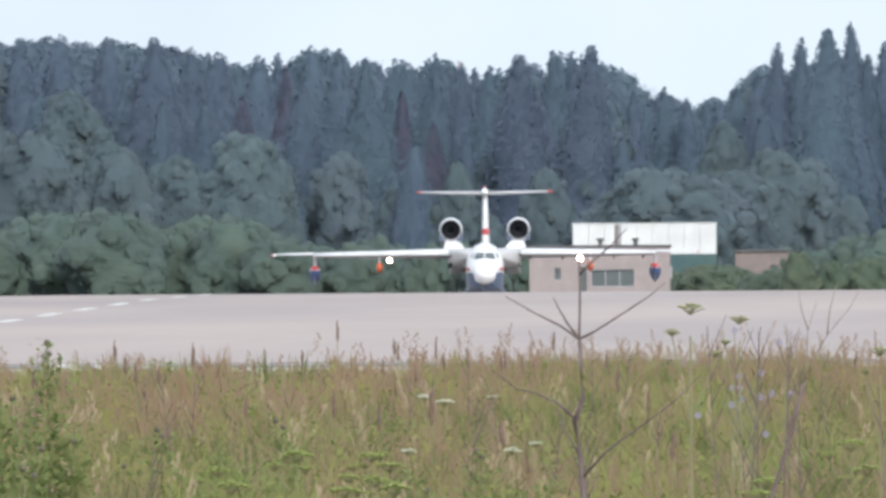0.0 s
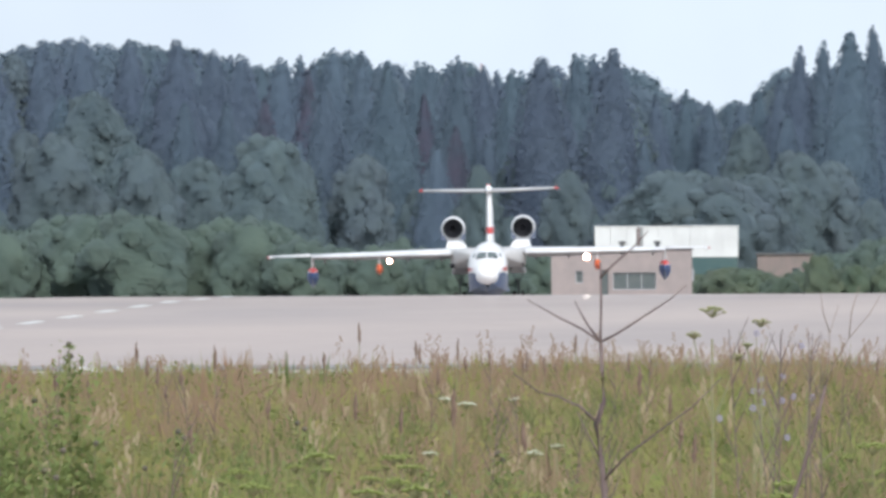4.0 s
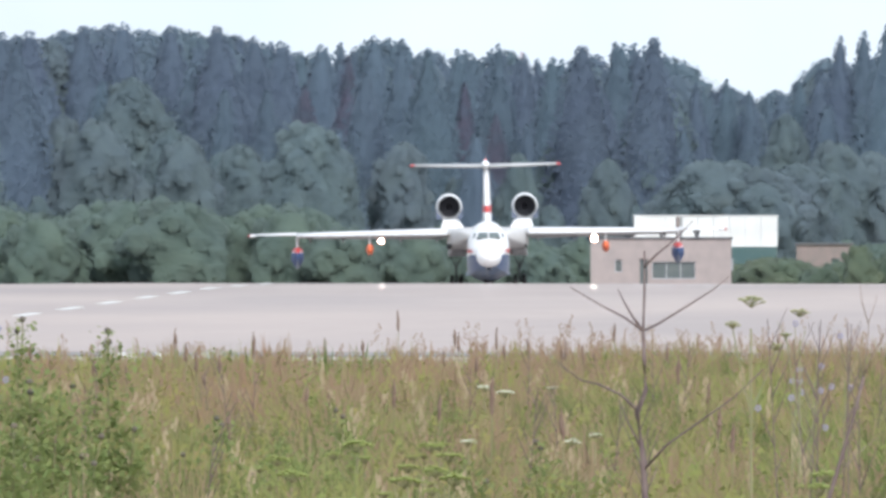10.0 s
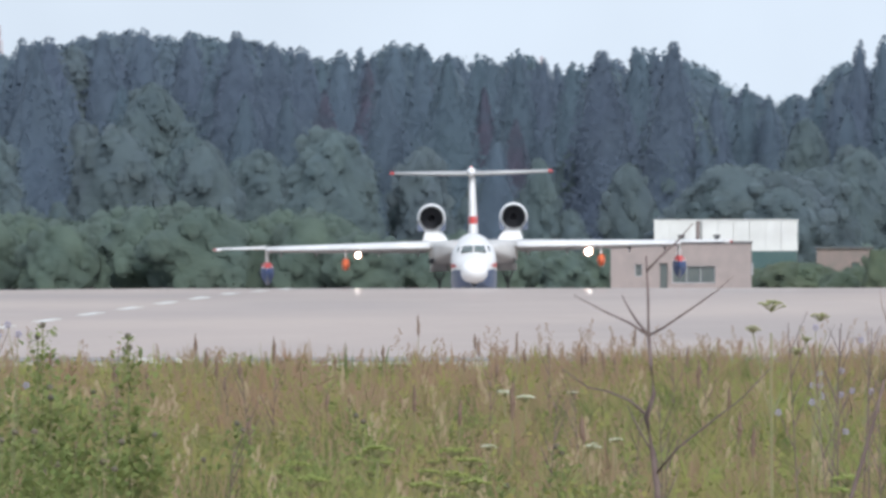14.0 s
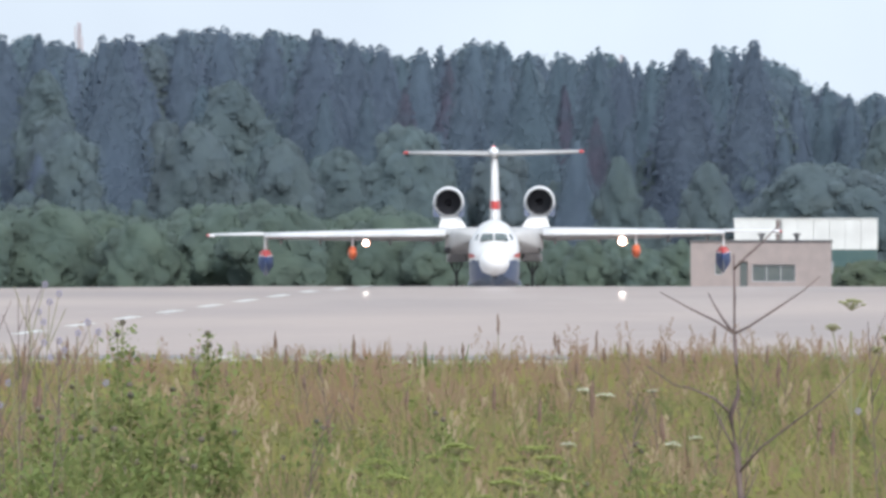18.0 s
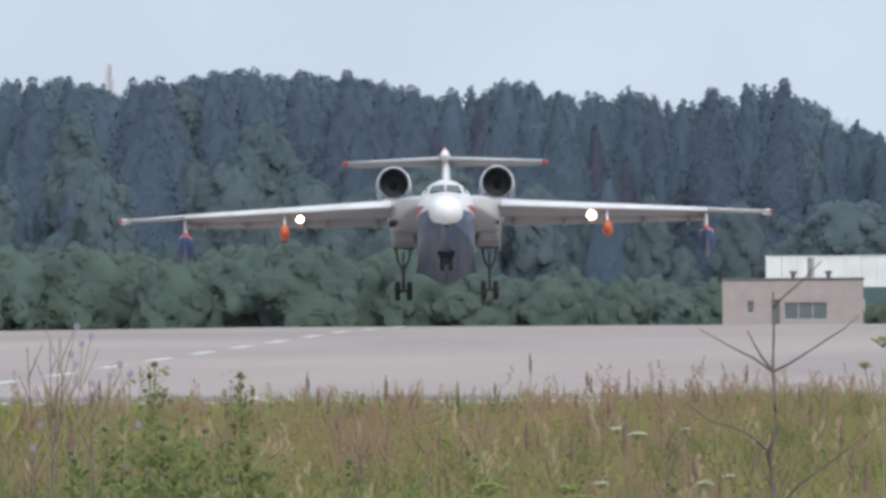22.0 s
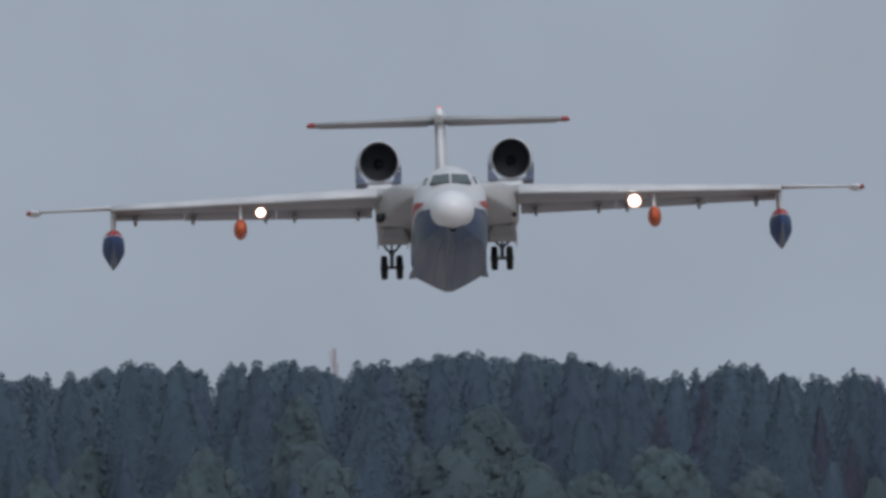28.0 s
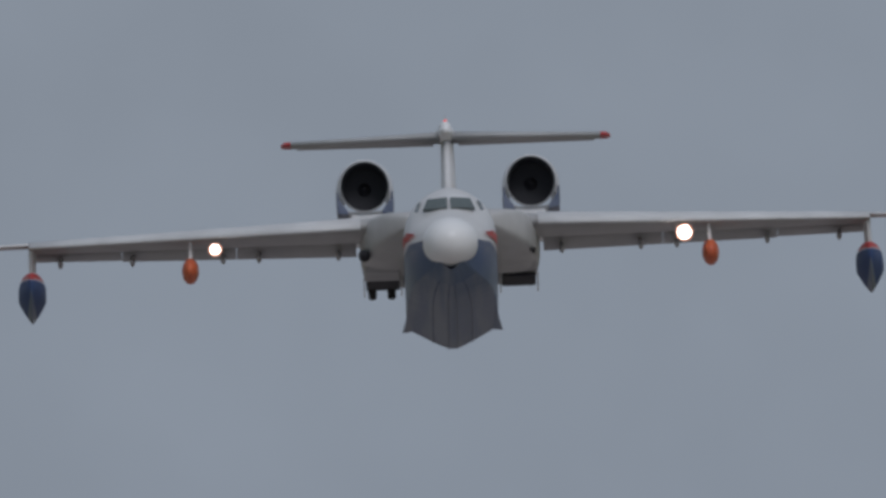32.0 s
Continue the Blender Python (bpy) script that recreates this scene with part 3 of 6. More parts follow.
def broad_arrays(seed, h, w, low, count, size, boughs=24, top=0.36):
    """A crown of overlapping boughs, each a dense cushion covered with leaves, and loose leaves round it."""
    r = np.random.default_rng(seed)
    phase = r.uniform(0, 6.28, 3)

    def reach(u, a):
        p = np.where(u < top, np.sqrt(np.clip(1 - ((top - u) / (top + 0.05)) ** 2, 0, 1)), np.clip(1 - ((u - top) / (1.0 - top)) ** 2.3, 0, 1) ** 0.62)
        return w * p * (1 + 0.12 * np.sin(a * 2 + phase[0] + u * 5) + 0.12 * np.sin(a * 3 + phase[1] - u * 9) + 0.08 * np.sin(a * 5 + phase[2] + u * 17)) + 0.03
    V, T, N = shell(reach, low, h, 18, 17, 0.80)
    u, a = (np.arange(boughs) + r.random(boughs)) / boughs * 0.88 + 0.06, np.arange(boughs) * 2.4 + r.normal(0, 0.5, boughs)
    rb = w * r.uniform(0.17, 0.40, boughs) * np.clip(1.25 - 0.60 * u, 0.55, 1.1)
    q = np.maximum(reach(u, a) * r.uniform(0.80, 1.16, boughs) - rb * 0.80, 0)
    C = np.stack((q * np.cos(a), q * np.sin(a), low + (h - low) * u), -1)
    D, G = globe()
    outward = np.stack((np.cos(a), np.sin(a), 0 * a), -1)
    B = C[:, None] + D[None] * (rb * 0.80)[:, None, None] * np.array((1, 1, 1.08))
    BN = unit(0.15 * D[None] + 0.25 * outward[:, None] + np.array((0, 0, 0.65)))
    T = np.concatenate((T, (len(V) + np.arange(boughs)[:, None, None] * len(D) + G[None]).reshape(-1, 3)))
    V, N = np.concatenate((V, B.reshape(-1, 3))), np.concatenate((N, BN.reshape(-1, 3)))
    solid = len(T)
    k = r.choice(boughs, count, p=rb ** 2 / (rb ** 2).sum())
    d = unit(r.normal(size=(count, 3)) + 0.8 * np.stack((np.cos(a[k]), np.sin(a[k]), 0.5 + 0 * a[k]), -1))
    loose = r.random(count) < 0.26
    P = C[k] + d * (rb[k] * np.where(loose, r.uniform(0.92, 1.42, count), r.uniform(0.80, 0.92, count)))[:, None] * np.array((1, 1, 1.08))
    s = (size * r.uniform(0.55, 1.3, count) * np.where(loose, 1.7, 1))[:, None]
    # half of the leaves lie on the crown as a whole
    flat, fu, fa = r.random(count) < 0.5, r.random(count) ** 0.9, r.uniform(0, 6.283, count)
    fr = reach(fu, fa) * np.where(loose, r.uniform(0.86, 1.16, count), r.uniform(0.82, 0.94, count))
    away = np.stack((np.cos(fa), np.sin(fa), 0.25 + 0.7 * fu), -1)
    P = np.where(flat[:, None], np.stack((fr * np.cos(fa), fr * np.sin(fa), low + (h - low) * fu), -1), P)
    d = np.where(flat[:, None], unit(away), d)
    n = unit(d + r.normal(0, 0.22, (count, 3)))
    side = np.cross(n, r.normal(size=(count, 3)))
    out = np.where(flat[:, None], away * np.array((1, 1, 0)), outward[k])
    face = 0.05 * n + 0.12 * d + 0.24 * out + np.array((0, 0, 0.65))
    L, K, M2 = sprays(P, side, np.cross(n, side), s * 1.2, s * 0.36, face, len(V))
    return np.concatenate((V, L)), np.concatenate((T, K)), np.concatenate((N, M2)), solid


def make_spruce(seed, h, w, label, material="spruce", count=14000, fine=0.65, taper=0.9):
    t = empty("spruce_tree", Matrix(), label, "tree", "forest behind the runway")
    part("trunk", rod(bm_new(), (0, 0, -0.3), (0, 0, h * 0.97), 0.017 * h, 0.02, 7), "bark", t)
    V, T, N, solid = spruce_arrays(seed, h, w, h * 0.05, count, fine, taper)
    soup("crown", V, T, material, t, N, solid)
    return t


def make_broad(seed, h, w, label, material="leaf", low=0.25, name="broadleaf_tree", clumps=12000, size=0.13, boughs=44, top=0.36):
    t = empty(name, Matrix(), label, "tree" if name.endswith("tree") else "shrub", "forest behind the runway" if name.endswith("tree") else "shrubs along the wood")
    V, T, N, solid = broad_arrays(seed, h, w, h * low, clumps, size, boughs, top)
    bm = bm_new()
    rod(bm, (0, 0, -0.3), (0, 0, h * 0.8), 0.016 * h + 0.03, 0.03, 7)
    for k in range(5):
        rod(bm, (0, 0, h * (low + 0.08 * k)), (w * 0.6 * math.cos(k * 2.4), w * 0.6 * math.sin(k * 2.4), h * (low + 0.2 + 0.1 * k)), 0.006 * h + 0.01, 0.01, 5)
    part("trunk", bm, "bark", t)
    soup("crown", V, T, material, t, N, solid)
    return t


FAR_SPRUCE = [make_spruce(20 + i, 20, (4.2, 3.7, 4.6)[i], "tall dark spruce deep in the forest, tinted blue for haze", "spruce", 6000, 1.0, (0.92, 0.78, 0.85)[i]) for i in range(3)]
SPRUCE = [make_spruce(10 + i, 20, (4.4, 3.9, 5.0, 3.6, 4.2, 4.7)[i], "tall dark spruce in the forest edge, tinted blue for haze", "spruce", 14000, 0.65, (0.95, 0.9, 1.0, 0.74, 0.70, 0.78)[i]) for i in range(6)]
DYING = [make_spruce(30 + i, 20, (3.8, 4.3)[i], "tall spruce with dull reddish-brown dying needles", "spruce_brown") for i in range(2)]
BROAD = [make_broad(40 + i, 14, (3.4, 4.2, 3.8, 3.0)[i], "broadleaf tree before the dark spruces, greyed by painted haze") for i in range(4)]
TALL = [make_broad(50 + i, 20, (3.0, 3.7, 3.3)[i], "tall birch or aspen in the forest edge, greyed by painted haze", "leaf", 0.3, "broadleaf_tree", 12000, 0.15, 46) for i in range(3)]
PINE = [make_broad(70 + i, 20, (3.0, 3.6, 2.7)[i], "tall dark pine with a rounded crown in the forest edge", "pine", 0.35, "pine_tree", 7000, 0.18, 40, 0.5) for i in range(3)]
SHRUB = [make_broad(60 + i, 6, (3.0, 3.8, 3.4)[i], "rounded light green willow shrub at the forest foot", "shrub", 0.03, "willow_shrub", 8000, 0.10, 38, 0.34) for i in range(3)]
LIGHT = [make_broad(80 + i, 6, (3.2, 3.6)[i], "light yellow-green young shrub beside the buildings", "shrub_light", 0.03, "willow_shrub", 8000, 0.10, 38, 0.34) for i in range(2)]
originals = [*LIGHT, *PINE, *SPRUCE, *FAR_SPRUCE, *DYING, *BROAD, *TALL, *SHRUB]

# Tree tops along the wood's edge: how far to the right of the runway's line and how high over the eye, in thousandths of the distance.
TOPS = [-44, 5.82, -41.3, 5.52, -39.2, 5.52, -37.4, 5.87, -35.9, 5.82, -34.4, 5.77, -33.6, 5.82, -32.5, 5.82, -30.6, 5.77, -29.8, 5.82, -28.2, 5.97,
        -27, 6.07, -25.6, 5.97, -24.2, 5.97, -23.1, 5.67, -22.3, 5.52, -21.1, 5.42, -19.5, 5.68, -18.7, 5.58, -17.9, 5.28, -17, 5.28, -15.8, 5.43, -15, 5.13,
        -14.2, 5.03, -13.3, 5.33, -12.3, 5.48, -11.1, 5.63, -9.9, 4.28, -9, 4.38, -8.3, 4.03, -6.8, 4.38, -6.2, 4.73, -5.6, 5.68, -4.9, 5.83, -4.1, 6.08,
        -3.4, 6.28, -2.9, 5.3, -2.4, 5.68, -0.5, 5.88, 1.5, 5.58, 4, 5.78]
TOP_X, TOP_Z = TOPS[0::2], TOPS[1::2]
rng = random.Random(5)


def plant(kind, x, y, h, base, wide=1.0):
    s = h / base
    z = ground_z(y) - 0.05
    ob = copy_thing(kind, Matrix())
    ob.matrix_basis = Matrix.LocRotScale((x, y, z), Euler((0, 0, rng.uniform(0, 6.28))), (s * wide, s * wide, s))
    return ob


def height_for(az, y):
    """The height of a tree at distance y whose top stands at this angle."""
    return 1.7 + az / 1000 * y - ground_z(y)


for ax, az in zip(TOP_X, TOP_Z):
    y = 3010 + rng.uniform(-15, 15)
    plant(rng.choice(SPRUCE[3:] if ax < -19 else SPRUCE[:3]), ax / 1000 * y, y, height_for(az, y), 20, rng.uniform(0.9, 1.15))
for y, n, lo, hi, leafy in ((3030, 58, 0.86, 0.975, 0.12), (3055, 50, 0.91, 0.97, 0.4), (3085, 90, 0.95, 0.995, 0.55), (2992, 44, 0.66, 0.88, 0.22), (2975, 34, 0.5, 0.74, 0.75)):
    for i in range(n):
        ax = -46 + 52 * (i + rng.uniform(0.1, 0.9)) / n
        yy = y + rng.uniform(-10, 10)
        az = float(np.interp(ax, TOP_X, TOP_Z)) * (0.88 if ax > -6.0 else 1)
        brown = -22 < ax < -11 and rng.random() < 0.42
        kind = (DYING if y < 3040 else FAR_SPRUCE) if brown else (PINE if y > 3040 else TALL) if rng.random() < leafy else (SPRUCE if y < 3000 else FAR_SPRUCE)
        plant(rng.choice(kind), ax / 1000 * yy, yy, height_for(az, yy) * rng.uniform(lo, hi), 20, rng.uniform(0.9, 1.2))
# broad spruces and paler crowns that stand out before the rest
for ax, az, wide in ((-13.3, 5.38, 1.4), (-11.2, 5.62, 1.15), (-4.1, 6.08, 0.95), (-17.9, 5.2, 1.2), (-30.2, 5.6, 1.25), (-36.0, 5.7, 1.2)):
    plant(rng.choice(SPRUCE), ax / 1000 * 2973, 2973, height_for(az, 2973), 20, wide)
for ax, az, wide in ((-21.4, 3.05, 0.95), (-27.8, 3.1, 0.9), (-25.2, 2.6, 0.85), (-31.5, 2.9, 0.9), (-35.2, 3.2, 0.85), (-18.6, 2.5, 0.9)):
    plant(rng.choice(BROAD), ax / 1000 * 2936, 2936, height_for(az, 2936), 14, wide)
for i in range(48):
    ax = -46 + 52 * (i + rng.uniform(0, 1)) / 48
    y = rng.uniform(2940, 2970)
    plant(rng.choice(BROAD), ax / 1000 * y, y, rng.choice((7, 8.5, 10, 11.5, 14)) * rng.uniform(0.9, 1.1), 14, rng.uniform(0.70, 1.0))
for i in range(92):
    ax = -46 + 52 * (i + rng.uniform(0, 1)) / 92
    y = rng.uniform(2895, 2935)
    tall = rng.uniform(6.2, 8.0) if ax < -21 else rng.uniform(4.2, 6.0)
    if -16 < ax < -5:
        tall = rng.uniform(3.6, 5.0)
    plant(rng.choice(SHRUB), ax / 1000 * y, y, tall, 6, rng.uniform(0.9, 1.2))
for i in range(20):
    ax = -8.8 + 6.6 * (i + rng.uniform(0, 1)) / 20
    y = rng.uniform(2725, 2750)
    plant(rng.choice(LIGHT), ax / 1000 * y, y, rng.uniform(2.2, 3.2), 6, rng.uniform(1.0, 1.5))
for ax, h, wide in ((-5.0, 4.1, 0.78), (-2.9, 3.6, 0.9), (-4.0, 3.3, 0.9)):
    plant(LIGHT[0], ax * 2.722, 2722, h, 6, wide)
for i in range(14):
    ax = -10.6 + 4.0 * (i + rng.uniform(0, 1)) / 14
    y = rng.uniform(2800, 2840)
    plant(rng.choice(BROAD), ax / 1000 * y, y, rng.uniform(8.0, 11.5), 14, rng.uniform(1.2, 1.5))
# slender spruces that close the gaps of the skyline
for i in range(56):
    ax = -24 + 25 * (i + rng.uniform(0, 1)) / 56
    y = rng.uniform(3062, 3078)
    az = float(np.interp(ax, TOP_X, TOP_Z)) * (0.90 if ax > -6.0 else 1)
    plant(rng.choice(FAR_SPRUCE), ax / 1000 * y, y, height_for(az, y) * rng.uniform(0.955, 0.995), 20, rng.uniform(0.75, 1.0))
for ob in originals:
    for o in (*ob.children_recursive, ob):
        bpy.data.objects.remove(o)


# ---- far buildings ----
def wall_pieces(bm, x0, x1, z0, z1, y0, y1, holes):
    """A wall with openings through it. holes: x0, x1, z0, z1."""
    xs = sorted({x0, x1, *[v for h in holes for v in h[:2]]})
    zs = sorted({z0, z1, *[v for h in holes for v in h[2:]]})
    for a, b in zip(xs, xs[1:]):
        for c, d in zip(zs, zs[1:]):
            if not any(h[0] <= a and b <= h[1] and h[2] <= c and d <= h[3] for h in holes):
                box(bm, a, b, y0, y1, c, d)
    bmesh.ops.remove_doubles(bm, verts=bm.verts, dist=0.001)
    inner = {}
    for f in bm.faces:
        inner.setdefault(tuple(round(v, 3) for v in f.calc_center_median()), []).append(f)
    bmesh.ops.delete(bm, geom=[f for fs in inner.values() if len(fs) > 1 for f in fs], context="FACES")
    return bm


def low_building(x, y):
    b = empty("service_building", pose(x, y, ground_z(y)), "low flat-roofed beige rendered service building with dark windows", "building")
    holes = [(-3.7, -3.1, 1.9, 2.9), (-1.75, -1.0, 0.3, 3.0), (-0.7, 2.8, 1.35, 2.75)]
    part("front_wall", wall_pieces(bm_new(), -5.65, 5.65, -0.3, 4.55, 0, 0.4, holes), "render", b)
    bm = bm_new()
    box(bm, -5.65, -5.25, 0.4, 8, -0.3, 4.55), box(bm, 5.25, 5.65, 0.4, 8, -0.3, 4.55), box(bm, -5.25, 5.25, 7.6, 8, -0.3, 4.55)
    part("side_walls", bm, "render", b)
    part("roof", box(bm_new(), -5.75, 5.75, -0.12, 8.1, 4.554, 4.72, 0.03), "roof", b)
    for n, h in zip(("window", "door", "window"), holes):
        w = part(n, box(bm_new(), h[0], h[1], 0.2, 0.26, h[2], h[3]), "glass_dark", b)
        bm = bm_new()
        box(bm, h[0], h[1], 0.14, 0.2, h[2], h[2] + 0.08), box(bm, h[0], h[1], 0.14, 0.2, h[3] - 0.08, h[3])
        for k in range(1 + round((h[1] - h[0]) / 1.1)):
            xx = h[0] + (h[1] - h[0] - 0.08) * k / max(1, round((h[1] - h[0]) / 1.1))
            box(bm, xx, xx + 0.08, 0.13, 0.195, h[2] + 0.08, h[3] - 0.08)
        part("frame", bm, "render" if n == "door" else "steel", w)
    for vx in (0.05, 2.9):
        part("roof_vent", rod(box(bm_new(), vx - 0.3, vx + 0.3, 1.2, 1.8, 5.05, 5.28, 0.05), (vx, 1.5, 4.72), (vx, 1.5, 5.1), 0.17), "roof", b)
    part("flue", rod(bm_new(), (1.35, 2.4, 4.72), (1.35, 2.4, 6.35), 0.17, 0.15), "brick", b)
    part("side_vent", box(bm_new(), 5.65, 5.85, 0.6, 1.4, 2.0, 3.0, 0.03), "steel", b)
    return b


def clad_hall(x, y):
    b = empty("clad_hall", pose(x, y, ground_z(y)), "hall with white upper cladding over a teal lower wall", "building")
    part("lower_wall", box(bm_new(), -5.85, 5.85, 0.03, 12, -0.3, 3.95), "panel_teal", b)
    for k in range(9):
        x0 = -5.9 + 11.8 * k / 9
        part("cladding_panel", box(bm_new(), x0 + 0.01, x0 + 11.8 / 9 - 0.01, 0, 12.05, 3.955, 6.45, 0.015), "panel_white", b)
    part("roof", box(bm_new(), -5.95, 5.95, -0.06, 12.1, 6.453, 6.56, 0.02), "panel_white", b)
    part("downpipe", rod(bm_new(), (-2.0, -0.1, 3.9), (-2.0, -0.1, 6.45), 0.09), "steel", b)
    return b


def shed(x, y):
    b = empty("brick_shed", pose(x, y, ground_z(y)), "small dull brick shed half hidden by shrubs", "building")
    part("wall", wall_pieces(bm_new(), -2.3, 2.3, -0.3, 4.1, 0, 4, [(0.6, 1.3, 2.0, 3.0)]), "brick", b)
    part("roof", box(bm_new(), -2.45, 2.45, -0.15, 4.2, 4.104, 4.28, 0.03), "roof", b)
    return b


def mast(x, y, h, w, label):
    t = empty("lattice_mast", pose(x, y, ground_z(y)), label, "mast")
    legs = [(-w / 2, -w / 2), (w / 2, -w / 2), (0, w / 2)]
    for lx, ly in legs:
        part("leg", rod(bm_new(), (lx, ly, -0.2), (lx * 0.5, ly * 0.5, h), 0.08, 0.06, 6), "mast", t)
    bm = bm_new()
    n = int(h / 1.6)
    for i in range(n):
        for (ax, ay), (bx, by) in zip(legs, legs[1:] + legs[:1]):
            f, g = 1 - 0.5 * i / n, 1 - 0.5 * (i + 1) / n
            rod(bm, (ax * f, ay * f, h * i / n), (bx * g, by * g, h * (i + 1) / n), 0.04, n=4)
    part("bracing", bm, "mast", t)
    for k in range(3):
        part("antenna", box(bm_new(), -0.5 + 0.4 * k, -0.35 + 0.4 * k, -0.5, -0.4, h - 2.2 - k * 0.6, h - 0.4 - k * 0.6, 0.02), "mast", t)
    return t


low_building(-0.01095 * 2700, 2700)
clad_hall(-0.00961 * 2762, 2762)
shed(-0.00607 * 2790, 2790)
mast(-0.0313 * 3600, 3600, 28.0, 0.65, "pale lattice radio mast behind the forest")
mast(-0.0151 * 3400, 3400, 23.5, 0.5, "thin lattice mast behind the forest")
for ax in (-0.0036, -0.00256):
    post = empty("marker_post", pose(ax * 2755, 2755, ground_z(2755)), "white-painted concrete marker post in the grass", "post", "marker posts")
    part("shaft", box(bm_new(), -0.11, 0.11, -0.11, 0.11, -0.2, 2.6, 0.03), "panel_white", post)
    part("cap", box(bm_new(), -0.14, 0.14, -0.14, 0.14, 2.6, 2.68, 0.02), "roof", post)


def booth(x, y, h, w, pointed=False):
    b = empty("equipment_cabinet", pose(x, y, ground_z(y)), "red-painted runway equipment cabinet on short legs", "cabinet", "runway equipment cabinets")
    for sx in (-1, 1):
        for sy in (-1, 1):
            part("leg", rod(bm_new(), (sx * w * 0.4, sy * 0.4, -0.1), (sx * w * 0.4, sy * 0.4, 0.55), 0.05), "steel", b)
    def ring(z, r):
        return [(r * math.cos(0.3927 * i), 1.05 * r * math.sin(0.3927 * i), z) for i in range(16)]
    lo, hi = (1.0, 0.62) if not pointed else (1.18, 0.55)
    part("body", loft(bm_new(), [ring(0.5, w * 0.5 * lo), ring(h * 0.45, w * 0.5), ring(h * 0.68, w * 0.5 * (1 if not pointed else 0.72))]), "red_paint", b, smooth=True)
    part("hood", loft(bm_new(), [ring(h * 0.68 + 0.004, w * 0.51 * (1 if not pointed else 0.72)), ring(h * 0.84, w * 0.5 * (0.88 if not pointed else hi)), ring(h * 0.95, w * 0.5 * (0.6 if not pointed else 0.36)), ring(h, w * 0.12)]), "red_paint", b, smooth=True)
    part("door", box(bm_new(), -w * 0.22, w * 0.22, -w * 0.56, -w * 0.50, 0.65, h * 0.6, 0.01), "red_paint", b)
    return b


booth(-0.03755 * 2700, 2700, 2.9, 1.05)
booth(-0.03644 * 2702, 2702, 3.1, 1.15)
booth(-0.0352 * 2698, 2698, 3.6, 1.3, True)
trailer = empty("equipment_trailer", pose(-0.0359 * 2699, 2699, ground_z(2699)), "small pale grey equipment trailer beside the red cabinets", "trailer")
part("body", box(bm_new(), -0.75, 0.75, -0.6, 0.6, 0.7, 1.75, 0.15), "steel", trailer)
for sx in (-0.6, 0.6):
    part("wheel", rod(bm_new(), (sx, -0.75, 0.36), (sx, -0.55, 0.36), 0.36, n=16), "tyre", trailer)
part("drawbar", rod(bm_new(), (0.9, 0, 0.8), (1.7, 0, 0.5), 0.05), "steel", trailer)


# ---- the meadow before the runway ----
def field(x, y, sx, sy, seed):
    """Smooth random patches, about sx wide and sy deep, from 0 to 1."""
    i, j = np.floor(x / sx), np.floor(y / sy)
    u, v = x / sx - i, y / sy - j
    u, v = u * u * (3 - 2 * u), v * v * (3 - 2 * v)

    def corner(p, q):
        w = np.sin(p * 127.1 + q * 311.7 + seed * 74.7) * 43758.5453
        return w - np.floor(w)
    return (corner(i, j) * (1 - u) + corner(i + 1, j) * u) * (1 - v) + (corner(i, j + 1) * (1 - u) + corner(i + 1, j + 1) * u) * v


def meadow_spots(n, seed, near=108.0, far=335.0, power=1.25):
    """Random places in the wedge of meadow, with a slow unevenness of growth."""
    r = np.random.default_rng(seed)
    y = near + (far - near) * r.random(n) ** power
    x = -0.0395 * y - 0.5 + (0.0400 * y + 1.0) * r.random(n)
    lush = 0.55 * field(x, y, 0.75, 22, 1) + 0.45 * field(x, y, 0.24, 8, 2)
    return r, x, y, lush


def rim(x, y):
    """The growth is shorter towards the runway, on the side of its middle line."""
    return 1 - (0.18 + 0.26 * field(x, y, 0.5, 30, 31)) * np.clip((y - 215) / 90, 0, 1) * np.clip((-14 - 1000 * x / y) / 5, 0, 1)


